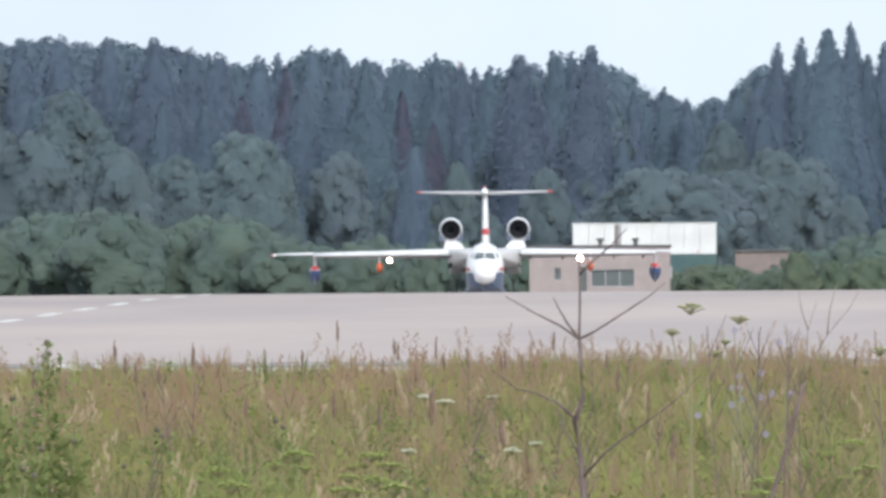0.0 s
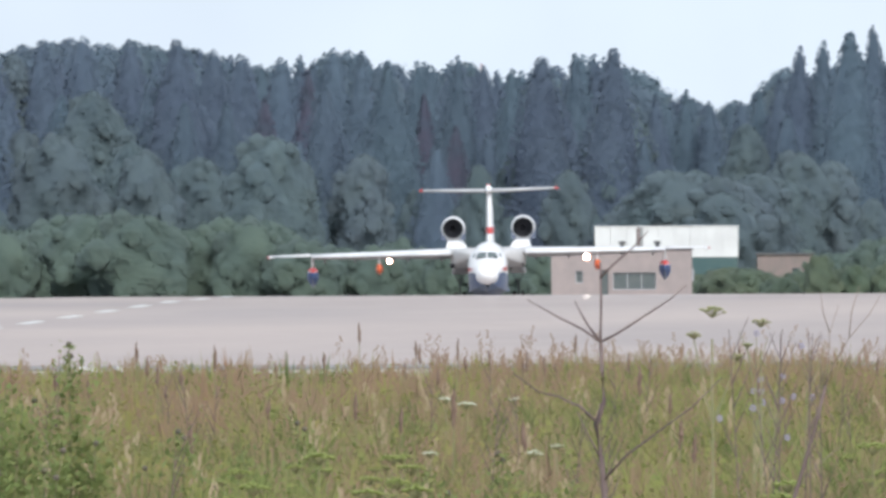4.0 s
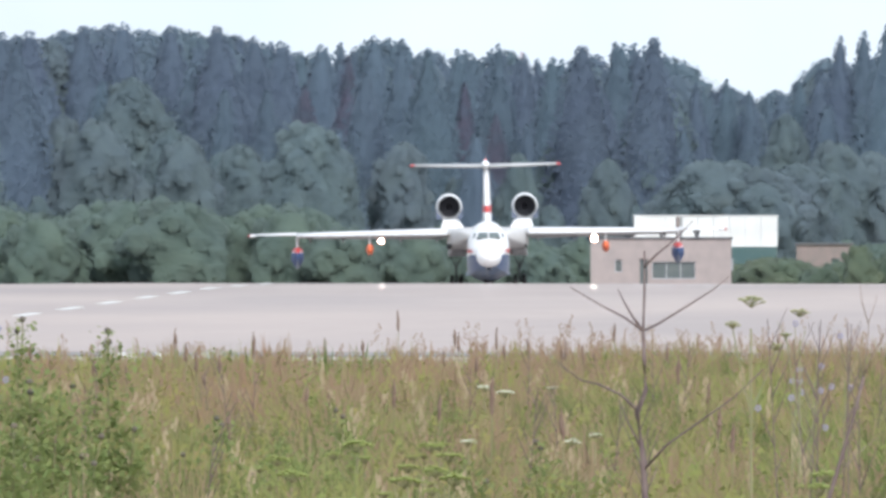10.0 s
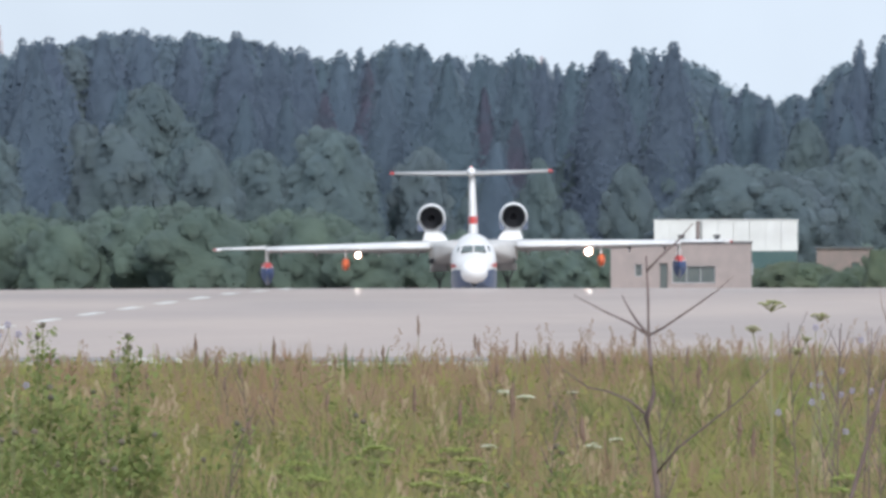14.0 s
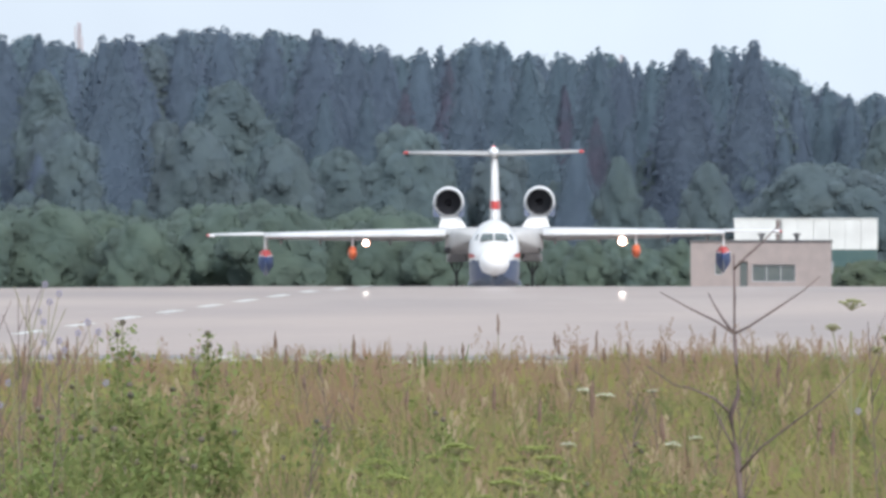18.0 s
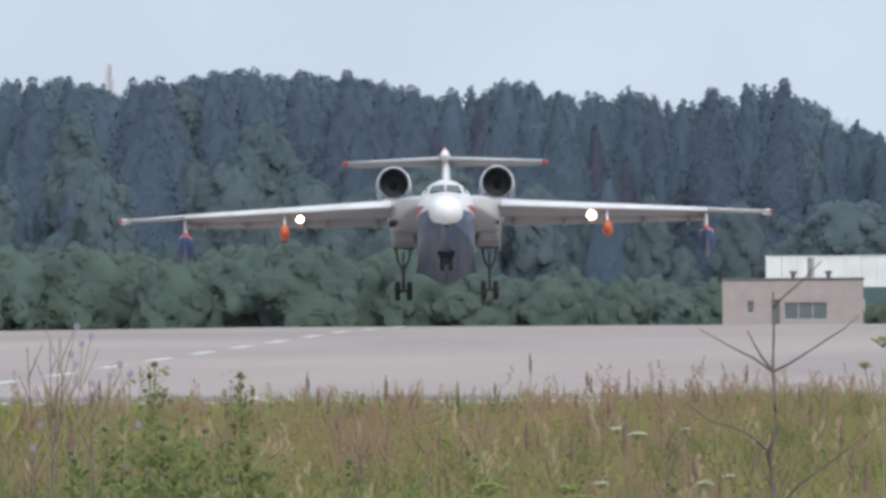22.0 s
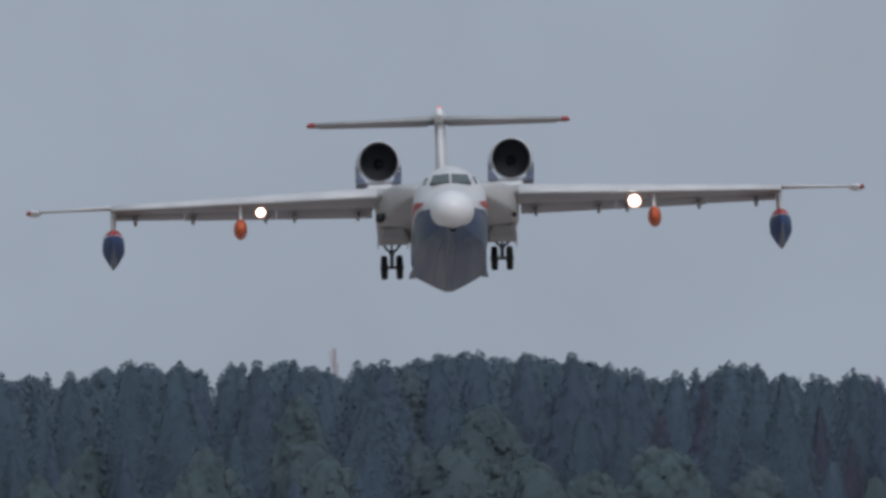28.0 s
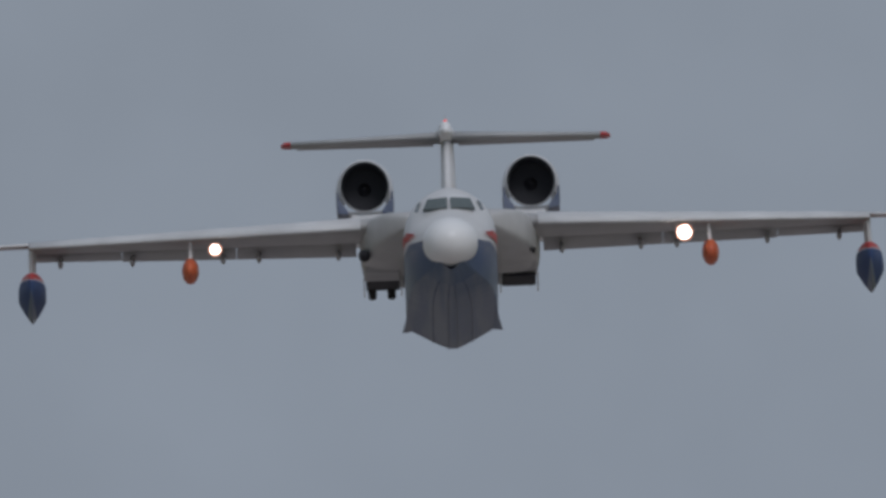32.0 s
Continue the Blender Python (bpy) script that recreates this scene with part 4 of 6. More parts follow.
def blades(name, n, seed, lo, hi, width, material, label, lean=0.25, power=1.25, far=335.0, green=1.0, patch=None):
    r, x, y, lush = meadow_spots(n, seed, power=power, far=far)
    # green blades crowd the lush patches, dry ones the rest and the far rim
    odds = np.clip(0.5 + green * (2.6 * (lush - 0.5) - (y - 200) / 330), 0.04, 1)
    if patch:  # only in scattered patches
        p, q, cut = patch
        grown = 0.6 * field(x, y, 0.5 / p, 16, q) + 0.4 * field(x, y, 0.16 / p, 6, q + 1)
        odds = np.clip((grown - cut) * 6, 0, 1)
    keep = r.random(n) < odds
    x, y, lush = x[keep], y[keep], lush[keep]
    n = len(x)
    z = np.interp(y, PROFILE_Y, PROFILE_Z)
    h = (lo + (hi - lo) * r.random(n)) * (0.66 + 0.56 * lush) * rim(x, y)
    a, b = r.uniform(0, 6.283, n), r.uniform(0, 6.283, n)
    w = width * r.uniform(0.6, 1.3, n) * (0.7 + y / 300)
    sway = lean * (0.25 + 0.75 * r.random(n))
    lx, ly = np.cos(a) * h * sway, np.sin(a) * h * sway
    wx, wy = np.cos(b) * w / 2, np.sin(b) * w / 2 * 0.4
    wx = np.where(np.abs(wx) < w * 0.2, w * 0.2, wx)
    V = np.empty((n, 5, 3), np.float32)
    V[:, 0] = np.stack((x - wx, y - wy, z - 0.02), 1)
    V[:, 1] = np.stack((x + wx, y + wy, z - 0.02), 1)
    V[:, 2] = np.stack((x - wx * 0.8 + lx * 0.3, y - wy + ly * 0.3, z + h * 0.6), 1)
    V[:, 3] = np.stack((x + wx * 0.8 + lx * 0.3, y + wy + ly * 0.3, z + h * 0.6), 1)
    V[:, 4] = np.stack((x + lx, y + ly, z + h * (1 - 0.25 * lean * r.random(n))), 1)
    T = (np.arange(n)[:, None, None] * 5 + np.array([[0, 1, 3], [0, 3, 2], [2, 3, 4]])[None]).reshape(-1, 3)
    tilt = np.array([0.0, -0.45, 0.9]) + r.normal(0, 0.12, (n, 1, 3))
    ob = soup(name, V.reshape(-1, 3), T, material, None, np.broadcast_to(tilt / np.linalg.norm(tilt, axis=2, keepdims=True), (n, 5, 3)).reshape(-1, 3))
    return tagged(ob, label, "grass", kind="stuff")


blades("meadow_grass", 190000, 1, 0.34, 0.64, 0.010, "grass_green", "dense tall green meadow grass", 0.75)
blades("dry_grass", 92000, 2, 0.42, 0.72, 0.008, "grass_dry", "straw-coloured dry stalks among the green grass", 0.6, green=-1.0)

blades("lime_grass", 100000, 5, 0.44, 0.72, 0.012, "grass_lime", "soft yellow-green grass in patches", 0.7, patch=(1.0, 7, 0.54))
blades("reddish_grass", 52000, 6, 0.46, 0.74, 0.009, "grass_red", "reddish sorrel stalks in patches", 0.6, patch=(1.2, 13, 0.55))


def tufts(name, n, seed, lo, hi, material, label, each=30):
    """Single clumps of long blades that fan out from one root and stand over the rest."""
    r, x, y, lush = meadow_spots(n, seed, power=1.0)
    big = r.uniform(lo, hi, n)
    x, y = np.repeat(x, each) + r.normal(0, 0.03, n * each), np.repeat(y, each) + r.normal(0, 0.03, n * each)
    h = np.repeat(big, each) * r.uniform(0.55, 1.0, n * each)
    n = len(x)
    z = np.interp(y, PROFILE_Y, PROFILE_Z)
    a, out = r.uniform(0, 6.283, n), np.abs(r.normal(0, 0.22, n))
    lx, ly = np.cos(a) * out, np.sin(a) * out
    w = 0.0058 * r.uniform(0.6, 1.4, n) * (0.7 + y / 300)
    V = np.empty((n, 5, 3), np.float32)
    V[:, 0] = np.stack((x - w, y, z - 0.02), 1)
    V[:, 1] = np.stack((x + w, y, z - 0.02), 1)
    V[:, 2] = np.stack((x - w + lx * 0.35, y + ly * 0.35, z + h * 0.62), 1)
    V[:, 3] = np.stack((x + w + lx * 0.35, y + ly * 0.35, z + h * 0.62), 1)
    V[:, 4] = np.stack((x + lx, y + ly, z + h * (1 - 0.6 * np.clip(out, 0, 0.5))), 1)
    T = (np.arange(n)[:, None, None] * 5 + np.array([[0, 1, 3], [0, 3, 2], [2, 3, 4]])[None]).reshape(-1, 3)
    ob = soup(name, V.reshape(-1, 3), T, material, None, np.tile((0.0, -0.447, 0.894), (n * 5, 1)))
    return tagged(ob, label, "grass", kind="stuff")


tufts("straw_tufts", 230, 11, 0.55, 0.80, "grass_dry", "straw-coloured clumps of long dry grass")
tufts("lime_tufts", 260, 12, 0.50, 0.74, "grass_lime", "bright yellow-green clumps of fresh grass")
tufts("rusty_tufts", 210, 13, 0.55, 0.82, "grass_red", "rusty clumps of sorrel and seeding grass")
tufts("green_tufts", 270, 14, 0.50, 0.76, "grass_green", "darker green clumps of grass and herbs")


def seed_heads(name, n, seed, label, material="panicle", power=0.5, far=335.0, big=1.0):
    """Thin leaning stalks, each with an airy spray of small seeds at its top."""
    r, x, y, lush = meadow_spots(n, seed, power=power, far=far)
    z = np.interp(y, PROFILE_Y, PROFILE_Z)
    tuft = 0.5 + 0.5 * np.sin(x * 13 + np.sin(y * 0.7) * 3) * np.sin(x * 7.7 + y * 0.31)
    h = r.uniform(0.38, 0.66, n) * (0.78 + 0.34 * tuft) + (r.random(n) < 0.06) * r.uniform(0.05, 0.3, n) + np.clip((y - 200) / 500, 0, 0.2) * r.random(n)
    h = h * (0.4 + 0.6 * rim(x, y))
    lx, ly = r.normal(0, 0.10, n), r.normal(0, 0.08, n)
    sw = 0.0020 * (0.7 + y / 250)
    count = 16
    V = np.empty((n, 3 + 3 * count, 3), np.float32)
    V[:, 0] = np.stack((x - sw, y, z), 1)
    V[:, 1] = np.stack((x + sw, y, z), 1)
    V[:, 2] = np.stack((x + lx, y + ly, z + h), 1)
    spread_out = r.uniform(0.012, 0.055, n) / big
    for k in range(count):
        f = 0.72 - 0.1 * (big - 1) + (0.28 + 0.1 * (big - 1)) * k / (count - 1)
        a = r.uniform(0, 6.283, n)
        out = spread_out * (1.1 - (k / count) ** 1.5) * r.uniform(0.3, 1.3, n) + 0.003
        px, py, pz = x + lx * f * f + np.cos(a) * out, y + ly * f * f + np.sin(a) * out, z + h * f + out * 0.5
        e = 0.005 * (0.7 + y / 300) * big
        V[:, 3 + k * 3] = np.stack((px - e, py, pz), 1)
        V[:, 4 + k * 3] = np.stack((px + e, py, pz + 0.004), 1)
        V[:, 5 + k * 3] = np.stack((px + np.cos(a) * 0.008, py + np.sin(a) * 0.008, pz + 0.022 * big * big), 1)
    T = (np.arange(n)[:, None, None] * (3 + 3 * count) + np.arange(3 + 3 * count).reshape(-1, 3)[None]).reshape(-1, 3)
    return tagged(soup(name, V.reshape(-1, 3), T, material, None, np.tile((0.0, -0.447, 0.894), (V.size // 3, 1))), label, "grass", kind="stuff")


seed_heads("seed_heads", 2600, 3, "reddish-brown grass seed heads over the meadow")
seed_heads("tan_plumes", 300, 21, "pale tan feathery grass plumes in the meadow", "plume", 1.0, 260.0, 1.35)


def herbs(n, seed):
    """Low broad-leaved herbs between the blades."""
    r, x, y, lush = meadow_spots(n, seed)
    keep = r.random(n) < np.clip(1.6 * lush - 0.3, 0.05, 1)
    x, y, lush = x[keep], y[keep], lush[keep]
    n = len(x)
    z = np.interp(y, PROFILE_Y, PROFILE_Z)
    h = r.uniform(0.34, 0.60, n)
    V = np.empty((n, 30, 3), np.float32)
    for k in range(10):
        f = 0.45 + 0.055 * k
        a, L = r.uniform(0, 6.283, n), r.uniform(0.04, 0.09, n) * (1.25 - 0.07 * k)
        c, s = np.cos(a), np.sin(a)
        p = np.stack((x, y, z + h * f), 1)
        V[:, 3 * k] = p
        V[:, 3 * k + 1] = p + np.stack((c * L * 0.6 - s * L * 0.3, s * L * 0.6 + c * L * 0.3, L * 0.5), 1)
        V[:, 3 * k + 2] = p + np.stack((c * L, s * L, L * r.uniform(-0.1, 0.5, n)), 1)
    T = np.arange(n * 30).reshape(-1, 3)
    return tagged(soup("meadow_herbs", V.reshape(-1, 3), T, "grass_lime", None, np.tile((0.0, -0.447, 0.894), (V.size // 3, 1))), "broad-leaved green herbs among the grass", "herbs", kind="stuff")


herbs(14000, 4)
rng = random.Random(9)


def spot(ax, y):
    return pose(ax / 1000 * y, y, ground_z(y))


def tube(bm, pts, r0, r1, n=8):
    """One tapering tube through the points."""
    rings = []
    for i, p in enumerate(pts):
        d = Vector(pts[min(i + 1, len(pts) - 1)]) - Vector(pts[max(i - 1, 0)])
        q, r = d.to_track_quat("Z", "Y"), r0 + (r1 - r0) * i / (len(pts) - 1)
        rings.append([tuple(Vector(p) + q @ Vector((r * math.cos(6.2832 * k / n), r * math.sin(6.2832 * k / n), 0))) for k in range(n)])
    loft(bm, rings)
    return bm


def seed_spike(ax, y, h):
    """A dock gone to seed: a straight stalk that ends in a ragged brown spindle."""
    t = empty("seed_spike", spot(ax, y), "thin upright stalk with a rusty brown seed spike", "plant", "brown seed spikes")
    lean = rng.uniform(-0.05, 0.05)
    part("stalk", rod(bm_new(), (0, 0, -0.03), (lean, 0, h * 0.86), 0.004, 0.003, 5), "stem", t)
    bm, n = bm_new(), 7
    pts = [(lean * (0.8 + 0.03 * k) + rng.uniform(-0.004, 0.004), rng.uniform(-0.004, 0.004), h * (0.80 + 0.2 * k / n)) for k in range(n + 1)]
    rings = []
    for k, p in enumerate(pts):
        r = (0.003 + 0.010 * math.sin(math.pi * min(1, (k + 0.4) / n))) * rng.uniform(0.7, 1.3)
        rings.append([(p[0] + r * math.cos(1.047 * i), p[1] + r * math.sin(1.047 * i), p[2] + rng.uniform(-0.006, 0.006)) for i in range(6)])
    loft(bm, rings)
    part("seed_head", bm, "dock", t, "ragged brown seed head")
    return t


def sapling():
    """A bare young tree: a bent thin stem, a fork of three and a few side twigs."""
    t = empty("bare_sapling", spot(-11.62, 130), "thin leafless brown sapling standing over the grass", "sapling")
    pts = [(0.05, 0, -0.05), (0.04, 0.0, 0.35), (0.022, 0.01, 0.62), (0.004, 0, 0.85), (-0.018, 0, 0.99), (0.014, 0.0, 1.08), (0.006, 0, 1.2), (0, 0, 1.32), (0.003, 0, 1.45), (0.0, 0.01, 1.62)]
    part("stem", tube(bm_new(), pts, 0.0155, 0.0035, 9), "twig", t, smooth=True)
    branches = [[(0, 0, 1.31), (-0.07, 0, 1.36), (-0.17, 0.02, 1.41), (-0.285, 0.03, 1.475)],
                [(0, 0, 1.31), (-0.045, 0.02, 1.37), (-0.075, 0.03, 1.42), (-0.10, 0.04, 1.47)],
                [(0, 0, 1.31), (0.06, 0, 1.34), (0.17, -0.02, 1.41), (0.27, -0.03, 1.475), (0.335, -0.03, 1.53)],
                [(0, 0, 1.56), (0.05, 0, 1.61), (0.12, 0.01, 1.67), (0.185, 0.02, 1.74)],
                [(-0.016, 0, 1.0), (-0.08, 0.02, 1.06), (-0.17, 0.05, 1.10), (-0.24, 0.05, 1.115), (-0.34, 0.06, 1.19)],
                [(0.010, 0, 0.77), (0.10, -0.03, 0.87), (0.25, -0.05, 0.98), (0.36, -0.06, 1.06), (0.47, -0.07, 1.17)],
                [(0.004, 0, 0.85), (-0.05, 0, 0.95), (-0.09, 0, 1.04)]]
    for b in branches:
        part("twig", tube(bm_new(), b, 0.0058, 0.0020, 6), "twig", t, smooth=True)
    return t


def umbel(ax, y, h, width, material, label, group, heads=1):
    t = empty("umbel_flower", spot(ax, y), label, "flower", group)
    part("stalk", rod(bm_new(), (0, 0, -0.03), (0, 0, h * 0.9), 0.008, 0.005, 6), "stem", t)
    for k in range(heads):
        hx, hz = (0, h) if k == 0 else (width * 0.8 * (-1) ** k * (0.6 + 0.3 * k), h * (0.99 - 0.07 * k))
        w = width * (1 if k == 0 else 0.6)
        bm, fl = bm_new(), bm_new()
        if k:
            rod(bm, (0, 0, h * 0.62), (hx, 0, hz - w * 0.35), 0.004, 0.003, 5)
        for i in range(14):
            a, q = i * 2.4, math.sqrt((i + 0.5) / 14)
            p = (hx + math.cos(a) * q * w / 2, math.sin(a) * q * w / 2, hz - 0.12 * w * q * q + rng.uniform(-0.006, 0.006))
            rod(bm, (hx, 0, hz - w * 0.38), p, 0.0022, 0.0015, 4)
            ball(fl, p, w * 0.11, w * 0.11, w * 0.045, 7, 4)
        part("stalk_branching", bm, "stem", t)
        part("flower_head", fl, material, t)
    return t


def leafy_weed(ax, y, h, w, label):
    """A bushy weed: several stems set with pointed leaves, and small dark heads on top."""
    t = empty("leafy_weed", spot(ax, y), label, "plant", "tall green weeds")
    V, T = [], []
    for s in range(9):
        a = rng.uniform(0, 6.28)
        q = 0.05 if s < 2 else rng.uniform(0.25, 0.75)
        tip = Vector((math.cos(a) * w * q, math.sin(a) * w * q, h * (1 - 0.04 * s if s < 2 else rng.uniform(0.45, 0.88))))
        part("stem", rod(bm_new(), (tip.x * 0.4, tip.y * 0.4, -0.03), tip, 0.006, 0.003, 5), "stem", t)
        if s < 4:
            part("bud", ball(bm_new(), tip, 0.015, 0.015, 0.014, 7, 5), "bud", t, "dark round bud")
        for k in range(160 if h < 0.9 else 250):
            f = 1 - 0.52 * rng.random() ** 0.8
            p = Vector((tip.x * (0.4 + 0.6 * f), tip.y * (0.4 + 0.6 * f), tip.z * f))
            b, L = rng.uniform(0, 6.28), 0.040 * (1.25 - f * 0.6) * rng.uniform(0.5, 1.4)
            d = Vector((math.cos(b), math.sin(b), rng.uniform(0.0, 1.1))) * L
            sd = Vector((-math.sin(b), math.cos(b), 0)) * L * 0.36
            p = p + Vector((rng.gauss(0, 0.10), rng.gauss(0, 0.10), rng.gauss(0, 0.04))) * (1.3 - f)
            j = len(V)
            V.extend((p, p + d * 0.5 + sd, p + d, p + d * 0.5 - sd + Vector((0, 0, L * 0.12))))
            T.extend(((j, j + 1, j + 2), (j, j + 2, j + 3)))
    soup("foliage", V, T, "weed", t, np.tile((0.0, -0.55, 0.835), (len(V), 1)))
    return t


def violet(ax, y, h, label="slender branching stalk with small violet flowers"):
    t = empty("violet_flower", spot(ax, y), label, "flower", "violet flowers in the grass")
    lean = rng.uniform(-0.08, 0.08)
    part("stalk", rod(bm_new(), (0, 0, -0.03), (lean, 0, h), 0.004, 0.002, 5), "stem", t)
    tips = [Vector((lean, 0, h))]
    for k in range(4):
        f = rng.uniform(0.62, 0.88)
        root = Vector((lean * f, 0, h * f))
        tips.append(root + Vector((rng.choice((-1, 1)) * rng.uniform(0.03, 0.09), rng.uniform(-0.04, 0.04), rng.uniform(0.10, 0.26))))
        part("side_stem", rod(bm_new(), root, tips[-1], 0.0028, 0.0015, 4), "stem", t)
    for tip in tips:
        if rng.random() < 0.5:
            continue
        bm = bm_new()
        turn = rng.uniform(0, 6)
        for i in range(5):
            a = i * 1.257 + turn
            ball(bm, tip + Vector((math.cos(a) * 0.010, math.sin(a) * 0.006, math.sin(a) * 0.011)), 0.0068, 0.0045, 0.0068, 6, 4)
        part("blossom", bm, "petal", t)
    return t


def dead_stalk(ax, y, h):
    t = empty("dry_stalk", spot(ax, y), "tall dry branching brown weed stalk", "plant", "dry weed stalks")
    lean = rng.uniform(-0.1, 0.1)
    part("stalk", rod(bm_new(), (0, 0, -0.03), (lean, 0, h), 0.0042, 0.0018, 5), "twig", t)
    for k in range(6):
        f = 0.5 + 0.08 * k
        s = rng.choice((-1, 1)) * rng.uniform(0.02, 0.09)
        part("side_twig", rod(bm_new(), (lean * f, 0, h * f), (lean * f + s, rng.uniform(-0.05, 0.05), h * f + abs(s) * 2.4), 0.003, 0.0012, 4), "twig", t)
    return t


bare_sapling = sapling()
for i in range(60):
    y = rng.uniform(165, 310)
    seed_spike(rng.uniform(-39, -1), y, rng.uniform(0.6, 0.82) + 0.0012 * (y - 130) * rng.uniform(-0.5, 1) + (0.14 if rng.random() < 0.2 else 0))
W = "flat white umbel flower head over the grass"
for ax, y, h, w in ((-16.2, 213, 0.71, 0.10), (-15.6, 211, 0.69, 0.115), (-14.2, 214, 0.70, 0.07), (-16.7, 172, 0.62, 0.08), (-13.6, 176, 0.60, 0.09), (-12.9, 178, 0.62, 0.07),
                    (-9.7, 122, 0.52, 0.07), (-4.6, 123, 0.50, 0.07)):
    umbel(ax, y, h, w, "umbel_white", W, "white umbels")
for ax, y, h, w, k in ((-8.25, 150, 1.40, 0.115, 3), (-6.8, 152, 1.34, 0.085, 2), (-2.6, 150, 1.2, 0.09, 2)):
    umbel(ax, y, h, w, "umbel_green", "tall green umbel plant gone to seed", "green umbels", k)
for i in range(26):
    umbel(rng.uniform(-25, -17) if i < 18 else rng.uniform(-8, -3), rng.uniform(118, 165), rng.uniform(0.60, 0.76), rng.uniform(0.09, 0.15), "lime", "low plant with flat lime-green flower heads", "lime-green flower heads", 2)
for ax, y, h, w in ((-30.0, 150, 1.30, 0.50), (-27.35, 150, 1.25, 0.36), (-29.6, 141, 1.06, 0.62), (-32.6, 148, 0.92, 0.7), (-28.0, 139, 0.76, 0.6), (-35.5, 152, 0.95, 0.6), (-31.0, 143, 0.86, 0.7), (-30.3, 133, 0.92, 0.5), (-24.2, 160, 0.80, 0.6), (-14.6, 152, 0.74, 0.5), (-20.6, 171, 0.78, 0.6)):
    leafy_weed(ax, y, h, w, "bushy green leafy weed standing in the meadow")
for i in range(7):
    violet(-6.6 + rng.uniform(-2.0, 2.4), rng.uniform(146, 172), rng.uniform(0.92, 1.34))
for i in range(5):
    violet(-32.5 + rng.uniform(-1.8, 1.6), rng.uniform(146, 160), rng.uniform(1.2, 1.42))
for i in range(26):
    dead_stalk(rng.uniform(-37, -2), rng.uniform(140, 230), rng.uniform(0.75, 1.1))
for i in range(7):
    dead_stalk(-32.2 + rng.uniform(-1.5, 1.5), rng.uniform(140, 160), rng.uniform(1.2, 1.42))
for i in range(7):
    dead_stalk(-6.5 + rng.uniform(-2.2, 2.2), rng.uniform(135, 150), rng.uniform(1.1, 1.35))


def brushy_sapling():
    """A second bare young tree, leaning, with thin forked twigs at its top."""
    t = empty("bare_sapling", spot(-5.82, 130), "thin leaning leafless sapling with brushy twigs", "sapling")
    pts = [(-0.17, 0, -0.05), (-0.09, 0, 0.35), (-0.025, 0.01, 0.62), (0.045, 0.01, 0.85), (0.095, 0.01, 1.02), (0.122, 0.01, 1.14)]
    part("stem", tube(bm_new(), pts, 0.0110, 0.0050, 8), "twig", t, smooth=True)
    for b in ([(0.122, 0.01, 1.13), (0.135, 0.01, 1.24), (0.140, 0.02, 1.34), (0.175, 0.02, 1.45)], [(0.120, 0.01, 1.13), (0.155, 0.0, 1.22), (0.215, -0.01, 1.32), (0.300, -0.01, 1.42), (0.345, -0.01, 1.50)],
              [(0.12, 0.01, 1.12), (0.105, 0.0, 1.22), (0.085, 0.0, 1.31)], 
              [(0.14, 0.02, 1.34), (0.115, 0.02, 1.42), (0.105, 0.03, 1.50)], [(0.215, -0.01, 1.32), (0.225, 0, 1.42), (0.255, 0, 1.52)], [(-0.065, 0.0, 0.45), (-0.15, -0.02, 0.60), (-0.19, -0.02, 0.74)], [(0.0, 0.01, 0.72), (0.09, 0.03, 0.83), (0.18, 0.04, 0.90)]):
        part("twig", tube(bm_new(), b, 0.0026, 0.0010, 6), "dry_twig", t, smooth=True)
    return t


brushy_sapling()


# ---- the aircraft: a white twin-jet flying boat; x to its left wing, y aft, z up from its wheels ----
aircraft = empty("flying_boat", pose(CENTRE, 2561, -3.43), "white twin-jet amphibious flying boat with a blue hull and red trim", "aircraft")
#           y     roof  half  chine chine  keel  paint line
HULL = [(-14.3, 2.70, 0.40, 1.75, 0.36, 1.45, 2.30), (-13.4, 3.08, 0.88, 1.42, 0.80, 1.05, 2.42), (-12.3, 3.40, 1.20, 1.24, 1.10, 0.84, 2.46),
        (-11.8, 3.56, 1.30, 1.18, 1.18, 0.77, 2.42), (-11.0, 4.08, 1.36, 1.12, 1.26, 0.70, 2.36), (-10.0, 4.40, 1.41, 1.08, 1.31, 0.63, 2.30), (-8.0, 4.54, 1.43, 1.04, 1.34, 0.54, 2.2),
        (-4.0, 4.60, 1.43, 1.02, 1.34, 0.44, 2.1), (0.2, 4.62, 1.43, 1.00, 1.34, 0.36, 2.0), (0.6, 4.62, 1.43, 1.30, 1.32, 0.80, 2.0),
        (4.0, 4.62, 1.40, 1.55, 1.32, 1.05, 2.1), (8.0, 4.56, 1.25, 1.95, 1.15, 1.55, 2.4), (12.0, 4.45, 0.92, 2.55, 0.80, 2.25, 2.9), (15.5, 4.35, 0.5, 3.2, 0.42, 3.0, 3.4), (17.0, 4.15, 0.18, 3.6, 0.15, 3.5, 3.7)]


def upper_ring(s):
    y, roof, w, zc, wc, zk, zp = s
    mid = roof - min(w * 1.02, roof - zp - 0.05)
    ring = [(w, y, zp), (w, y, (zp + mid) / 2)]
    for i in range(13):
        a = math.pi * i / 12
        ring.append((w * math.cos(a) * abs(math.cos(a)) ** 0.18, y, mid + (roof - mid) * math.sin(a)))
    return ring + [(-w, y, (zp + mid) / 2), (-w, y, zp)]


def side_ring(s, k):
    y, roof, w, zc, wc, zk, zp = s
    return [(k * w, y, zp), (k * w * 1.002, y, zc + (zp - zc) * 0.5), (k * wc, y, zc)]


